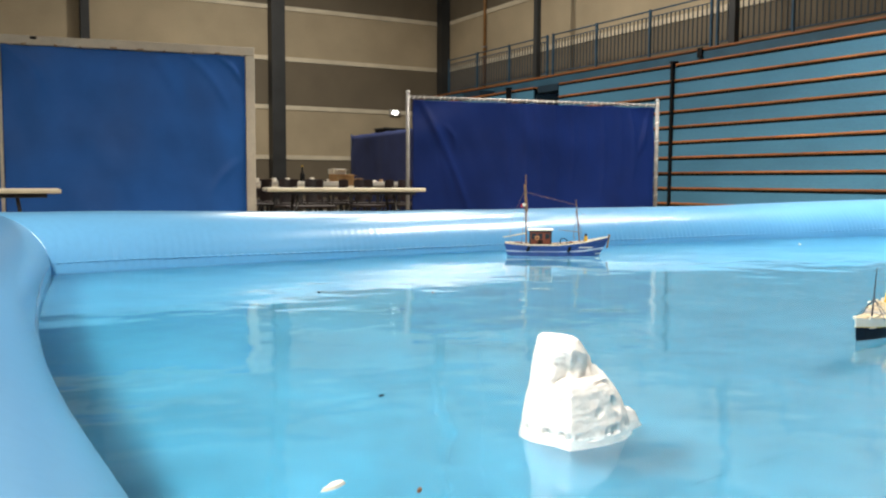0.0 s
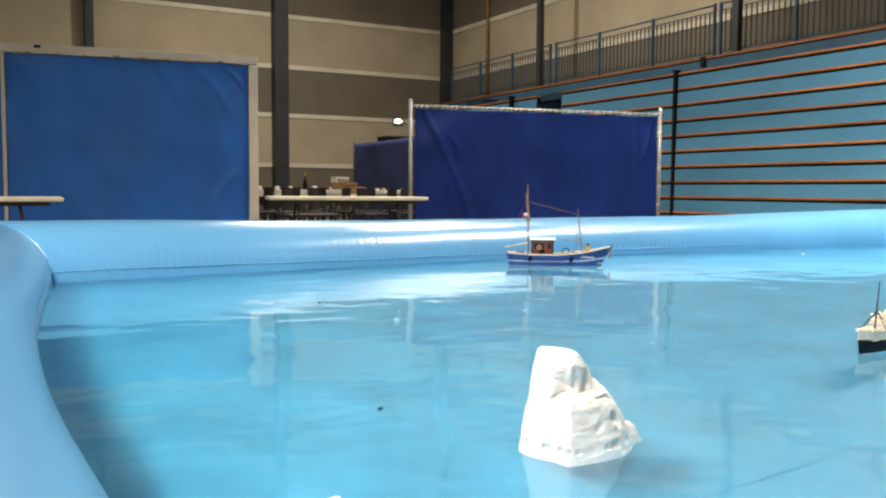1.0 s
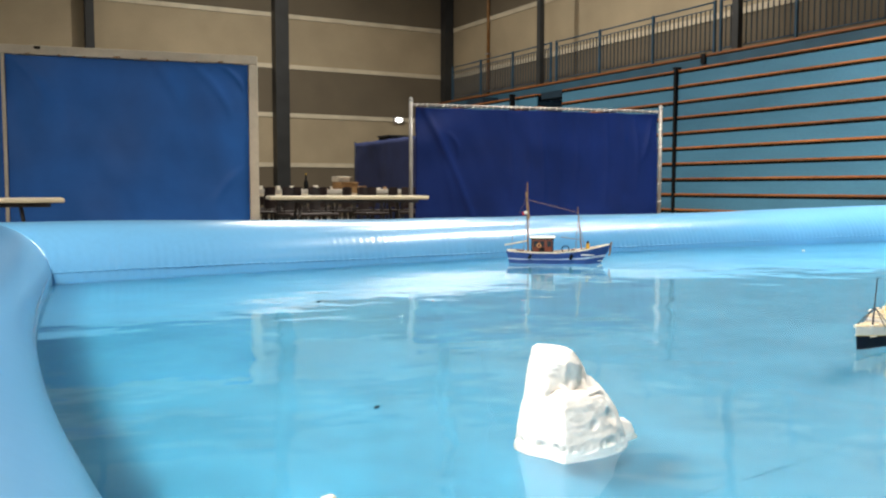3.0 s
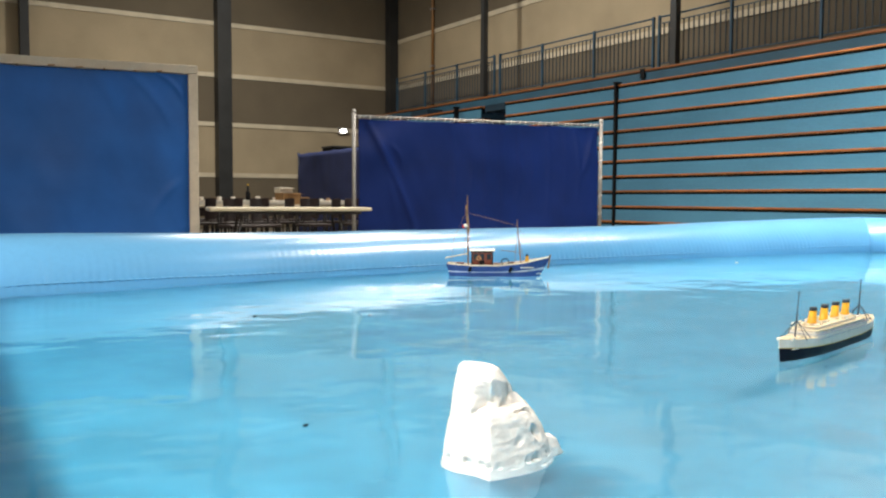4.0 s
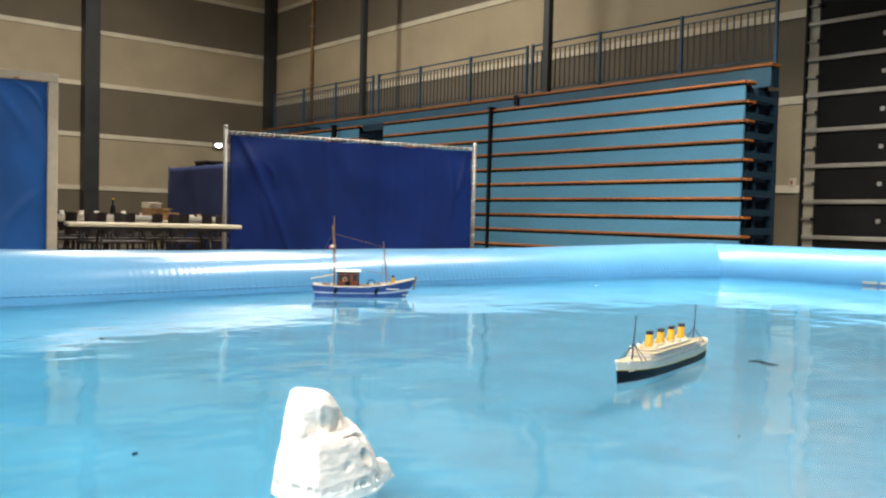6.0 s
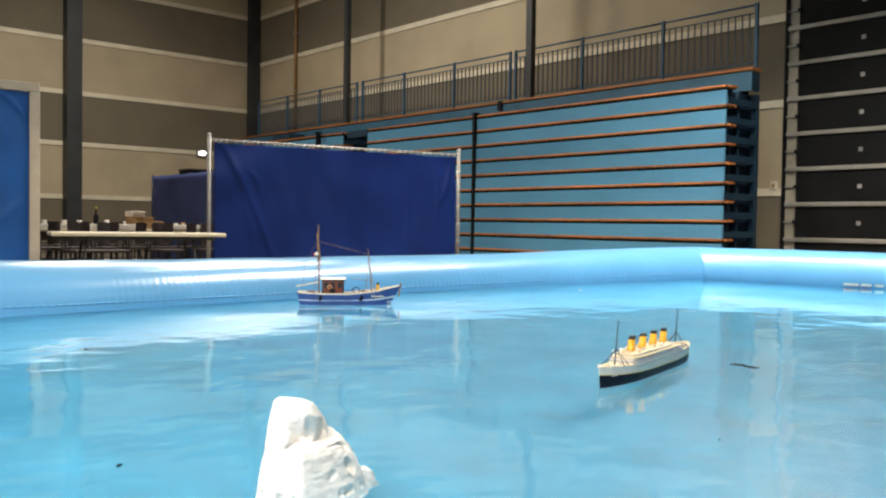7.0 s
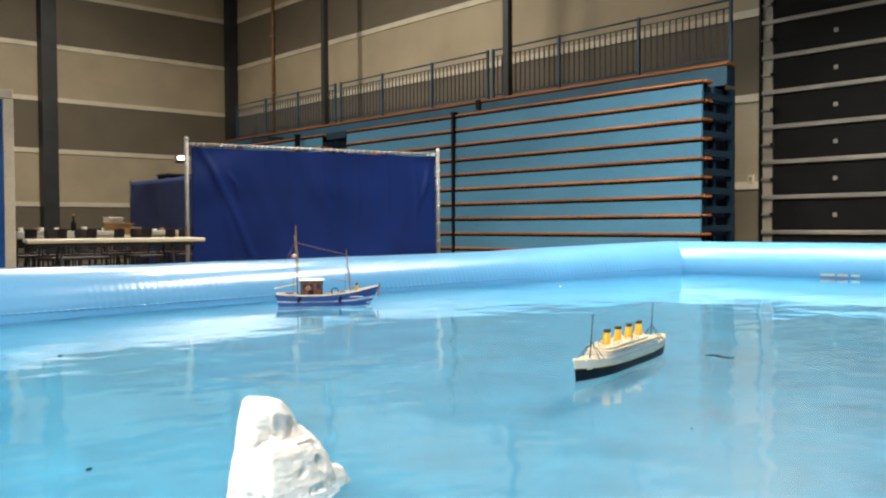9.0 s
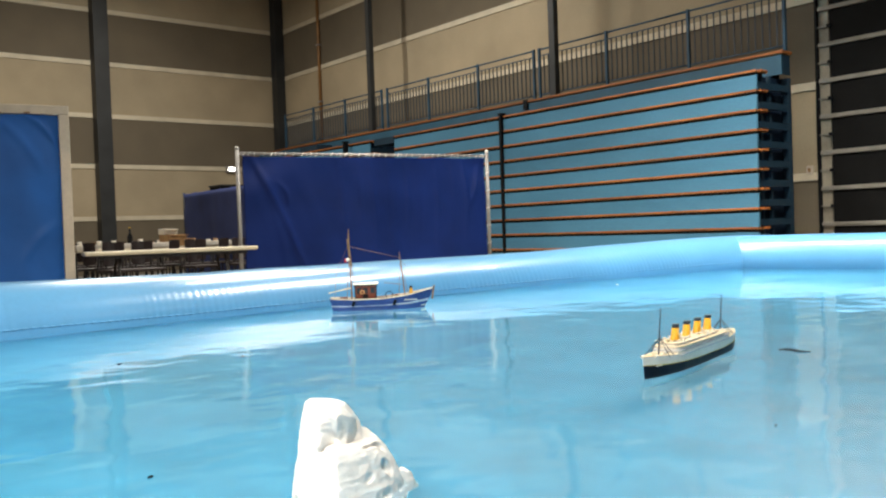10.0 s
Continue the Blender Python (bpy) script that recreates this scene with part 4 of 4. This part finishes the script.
# ---- fishing boat model ----
def fishing_boat():
    """Bow along +x, origin amidships at the waterline."""
    ob = empty("model_fishing_boat", "blue model fishing boat with red-brown wheelhouse and two masts", "model boat")
    L, B, STERN = 0.63, 0.085, -0.33
    plan = [(0.0, 0.55), (0.06, 0.80), (0.25, 1.0), (0.6, 1.0), (0.8, 0.72), (0.93, 0.33), (1.0, 0.04)]
    sheer = [(0.0, 0.062), (0.25, 0.052), (0.5, 0.052), (0.75, 0.070), (1.0, 0.108)]

    def shell(lo, hi, grow, seg=44, xr=(0, 1)):
        bm = bmesh.new()
        rings = []
        for i in range(seg + 1):
            u = xr[0] + (xr[1] - xr[0]) * i / seg
            top = lerp_table(sheer, u)
            w = B * lerp_table(plan, u) + grow
            x = STERN + L * u
            za, zb = lo(top), hi(top)
            rake = lambda z: (0.05 * max(0, u - 0.7) / 0.3 - 0.02 * max(0, 0.15 - u) / 0.15) * (z - top) / 0.1
            fa, fb = 0.80 + 0.20 * max(0, za) / top, 0.80 + 0.20 * zb / top
            rings.append([(x + rake(za), -w * fa, za), (x + rake(zb), -w * fb, zb), (x + rake(zb), w * fb, zb), (x + rake(za), w * fa, za)])
        return add_loft(bm, rings)

    part("hull", shell(lambda t: -0.05, lambda t: t * 0.80, 0.0), M_HULL_BLUE, ob, "blue painted hull")
    part("rubbing_strake", shell(lambda t: t * 0.40, lambda t: t * 0.56, 0.0035), M_STRAKE, ob, "pale rubbing strake")
    part("boot_line", shell(lambda t: t * 0.10, lambda t: t * 0.18, 0.0020), M_WHITE, ob, "thin white boot line")
    part("gunwale_band", shell(lambda t: t * 0.80, lambda t: t * 0.97, 0.001), M_HULL_BLUE, ob)
    part("deck", shell(lambda t: t * 0.972, lambda t: t * 0.985, -0.004), M_DECKWOOD, ob, "brown planked deck")
    for s in (-1, 1):
        bmr = bmesh.new()
        pts = []
        for i in range(31):
            u = i / 30
            pts.append(Vector((STERN + L * u, s * B * lerp_table(plan, u), lerp_table(sheer, u) + 0.016)))
        loops = [[p + Vector((0, -0.003, -0.018)), p + Vector((0, 0.003, -0.018)), p + Vector((0, 0.004, 0)), p + Vector((0, -0.004, 0))] for p in pts]
        part("bulwark", add_loft(bmr, loops), M_HULL_BLUE, ob)
        bmr = bmesh.new()
        loops = [[p + Vector((0, -0.008, 0.0005)), p + Vector((0, 0.008, 0.0005)), p + Vector((0, 0.008, 0.009)), p + Vector((0, -0.008, 0.009))] for p in pts]
        part("cap_rail", add_loft(bmr, loops), M_CAP, ob, "cream cap rail")
        for x in (-0.19, 0.06):
            part("tyre_fender", rod((x - 0.006, s * (B + 0.004), 0.028), (x + 0.006, s * (B + 0.004), 0.062), 0.009), M_BLACK, ob)
        part("name_board", box(0.12, 0.20, min(s * 0.070, s * 0.073), max(s * 0.070, s * 0.073), 0.055, 0.062), M_WHITE, ob)
    part("transom_rail", box(STERN - 0.005, STERN + 0.005, -0.046, 0.046, 0.064, 0.083), M_HULL_BLUE, ob)
    part("stem_post", rod((STERN + L - 0.004, 0, 0.05), (STERN + L + 0.010, 0, 0.145), 0.006), M_SPAR, ob)
    cabin = part("wheelhouse", box(-0.178, -0.048, -0.047, 0.047, 0.050, 0.162, 0.004), M_CABIN, ob, "red-brown varnished wheelhouse")
    arch = []
    for i in range(9):
        yy = -0.056 + 0.112 * i / 8
        crown = 0.010 * (1 - (yy / 0.056) ** 2)
        arch.append([(-0.190, yy, 0.1705), (-0.190, yy, 0.175 + crown), (-0.036, yy, 0.175 + crown), (-0.036, yy, 0.1705)])
    part("roof", add_loft(bmesh.new(), arch), M_WHITE, cabin, "white cambered wheelhouse roof")
    part("roof_edge", box(-0.186, -0.040, -0.053, 0.053, 0.1625, 0.170), M_GLASSDARK, cabin)
    for x in (-0.178, -0.050):
        for s in (-1, 1):
            part("corner_post", box(x - 0.004, x + 0.004, min(s * 0.045, s * 0.050), max(s * 0.045, s * 0.050), 0.052, 0.1622), M_GLASSDARK, cabin)
    for s in (-1, 1):
        for x in (-0.168, -0.128, -0.085):
            part("window", box(x, x + 0.026, min(s * 0.0465, s * 0.0483), max(s * 0.0465, s * 0.0483), 0.112, 0.150), M_GLASSDARK, cabin)
        part("side_door", box(-0.132, -0.100, min(s * 0.0466, s * 0.0479), max(s * 0.0466, s * 0.0479), 0.056, 0.106), M_BLACK, cabin)
    for y in (-0.03, 0.0, 0.03):
        part("front_window", box(-0.0486, -0.0465, y - 0.011, y + 0.011, 0.112, 0.150), M_GLASSDARK, cabin)
    bmt = bmesh.new()
    for i in range(16):
        a, b = math.tau * i / 16, math.tau * (i + 1) / 16
        add_rod(bmt, (-0.135 + 0.012 * math.cos(a), -0.051, 0.120 + 0.012 * math.sin(a)), (-0.135 + 0.012 * math.cos(b), -0.051, 0.120 + 0.012 * math.sin(b)), 0.0035, seg=6)
    part("lifebuoy", bmt, M_BUOY, cabin, "tan lifebuoy")
    main = part("main_mast", rod((-0.20, 0, 0.05), (-0.208, 0, 0.555), 0.0058, 0.0034, 8), M_SPAR, ob, "brown wooden main mast")
    part("furled_sail", rod((-0.200, 0, 0.30), (-0.214, 0, 0.49), 0.010, 0.006, 8), M_SPAR, main)
    fore = part("fore_mast", rod((0.130, 0, 0.06), (0.101, 0, 0.385), 0.0046, 0.0028, 8), M_SPAR, ob, "brown wooden fore mast")
    part("cross_tree", rod((0.10, -0.03, 0.30), (0.10, 0.03, 0.30), 0.002, seg=6), M_SPAR, fore)
    part("derrick", rod((0.122, 0, 0.16), (0.00, 0.01, 0.175), 0.0022, seg=6), M_SPAR, fore)
    part("stay", rod((-0.208, 0, 0.435), (0.106, 0, 0.345), 0.0013, seg=5), M_SPAR, ob)
    part("fore_stay", rod((0.106, 0, 0.325), (0.155, 0, 0.275), 0.0011, seg=5), M_SPAR, ob)
    part("back_stay", rod((-0.210, 0, 0.45), (-0.29, 0, 0.26), 0.0009, seg=5), M_SPAR, ob)
    part("lower_back_stay", rod((-0.29, 0, 0.26), (-0.305, 0, 0.085), 0.0009, seg=5), M_SPAR, ob)
    part("boom", rod((-0.20, 0.0, 0.150), (-0.345, 0.012, 0.118), 0.005, 0.0035, 8), M_DECK, ob, "pale wooden boom")
    for s in (-1, 1):
        for dx in (-0.03, 0.03):
            part("shroud", rod((-0.20 + dx, s * 0.078, 0.07), (-0.208, 0, 0.40), 0.0009, seg=5), M_SPAR, main)
            part("fore_shroud", rod((0.12 + dx, s * 0.068, 0.085), (0.105, 0, 0.31), 0.0009, seg=5), M_SPAR, fore)
    bmt = bmesh.new()
    bmesh.ops.create_uvsphere(bmt, u_segments=12, v_segments=8, radius=0.013, matrix=Matrix.Translation((-0.217, -0.012, 0.345)))
    part("pennant_float", bmt, M_WHITE, main, "white float", True)
    part("flag", box(-0.238, -0.224, -0.014, -0.011, 0.328, 0.352), M_RED, main, "small red flag")
    part("hatch", box(-0.02, 0.045, -0.025, 0.025, 0.050, 0.070, 0.003), M_DECKWOOD, ob)
    winch = part("winch", rod((0.075, -0.03, 0.078), (0.075, 0.03, 0.078), 0.016, seg=14), M_RUST, ob, "rusty net winch")
    part("winch_frame", box(0.062, 0.088, -0.036, -0.031, 0.050, 0.085), M_BLACK, winch)
    part("winch_frame", box(0.062, 0.088, 0.031, 0.036, 0.050, 0.085), M_BLACK, winch)
    part("yellow_bollard", rod((0.165, -0.012, 0.08), (0.165, -0.012, 0.135), 0.014, 0.010, 12), M_YELLOW, ob, "yellow deck gear")
    part("bollard_cap", rod((0.165, -0.012, 0.1352), (0.165, -0.012, 0.150), 0.010, 0.006, 10), M_BLACK, ob)
    ring = bmesh.new()
    for i in range(18):
        a, b = math.tau * i / 18, math.tau * (i + 1) / 18
        add_rod(ring, (0.03 + 0.022 * math.cos(a), 0.012, 0.092 + 0.022 * math.sin(a)), (0.03 + 0.022 * math.cos(b), 0.012, 0.092 + 0.022 * math.sin(b)), 0.0032, seg=6)
    part("net_hoop", ring, M_BLACK, ob, "black net hoop standing on the deck")
    part("stern_locker", box(-0.275, -0.225, -0.035, 0.035, 0.056, 0.088, 0.004), M_CABIN, ob, "red-brown stern locker")
    rl = random.Random(4)
    for k in range(30):
        bmb = bmesh.new()
        x, y = rl.uniform(-0.29, -0.2) if k < 5 else rl.uniform(-0.03, 0.15), rl.uniform(-0.05, 0.05)
        r = rl.uniform(0.008, 0.015)
        bmesh.ops.create_icosphere(bmb, subdivisions=2, radius=r, matrix=Matrix.Translation((x, y, 0.056 + r * 0.7)) @ Matrix.Diagonal((1.3, 1, 0.8, 1)))
        part("net_heap", bmb, (M_RUST, M_DECKWOOD, M_CABIN, M_DECK, M_BUOY)[k % 5], ob, smooth=True)
    return ob


boat = fishing_boat()
boat.matrix_world = pose(3.47, 3.09, WATER_Z, 0, 0, -34) @ Matrix.Diagonal((1.12, 1, 1, 1))

# ---- floating debris ----
rd = random.Random(8)


def debris(x, y, size, turn, mat, label):
    bm = bmesh.new()
    n = 9
    top = [(size * (0.6 + 0.5 * rd.random()) * math.cos(math.tau * i / n), 0.35 * size * (0.6 + 0.5 * rd.random()) * math.sin(math.tau * i / n)) for i in range(n)]
    add_loft(bm, [[(px, py, -0.002) for px, py in top], [(px * 0.8, py * 0.8, 0.004) for px, py in top]])
    ob = part("debris", bm, mat)
    ob.matrix_world = pose(x, y, WATER_Z, 0, 0, turn)
    tagged(ob, label, "debris", "floating debris")


bm = bmesh.new()
pts = [Vector((0.02 * k, 0.018 * math.sin(k * 0.75) + 0.004 * math.sin(k * 2.3), 0.001)) for k in range(9)]
for k, (p, q) in enumerate(zip(pts, pts[1:])):
    add_rod(bm, p, q, 0.003 + 0.0035 * math.sin(math.pi * (k + 0.6) / 8), 0.003 + 0.0035 * math.sin(math.pi * (k + 1.6) / 9), 6)
for k, side in ((2, 1), (5, -1), (6, 1)):
    add_rod(bm, pts[k], pts[k] + Vector((0.012, side * 0.02, 0.001)), 0.0022, 0.0012, 5)
twig = part("debris", bm, M_LEAF)
twig.matrix_world = pose(3.22, 0.03, WATER_Z, 0, 0, -75) @ Matrix.Diagonal((0.75, 1, 1, 1))
tagged(twig, "dark curled scrap of leaf floating on the water", "debris", "floating debris")
debris(0.728, 0.112, 0.011, 20, M_LEAF, "tiny dark scrap floating on the water")
debris(0.52, -0.48, 0.012, 40, M_RUST, "tiny brown scrap floating on the water")
debris(5.92, 3.05, 0.030, 60, M_CLOTH, "tiny white scrap floating on the water")
debris(1.27, 1.945, 0.014, 15, M_LEAF, "small dark scrap floating on the water")
# a flat white patch at the water's surface
debris(0.404, -0.395, 0.036, 30, M_CLOTH, "small flat white patch on the water")
debris(1.735, 1.72, 0.016, 70, M_RUST, "small brown scrap floating on the water")
debris(2.05, -0.62, 0.007, 10, M_LEAF, "tiny dark speck floating on the water")
debris(2.42, -0.10, 0.007, 35, M_LEAF, "tiny dark speck floating on the water")
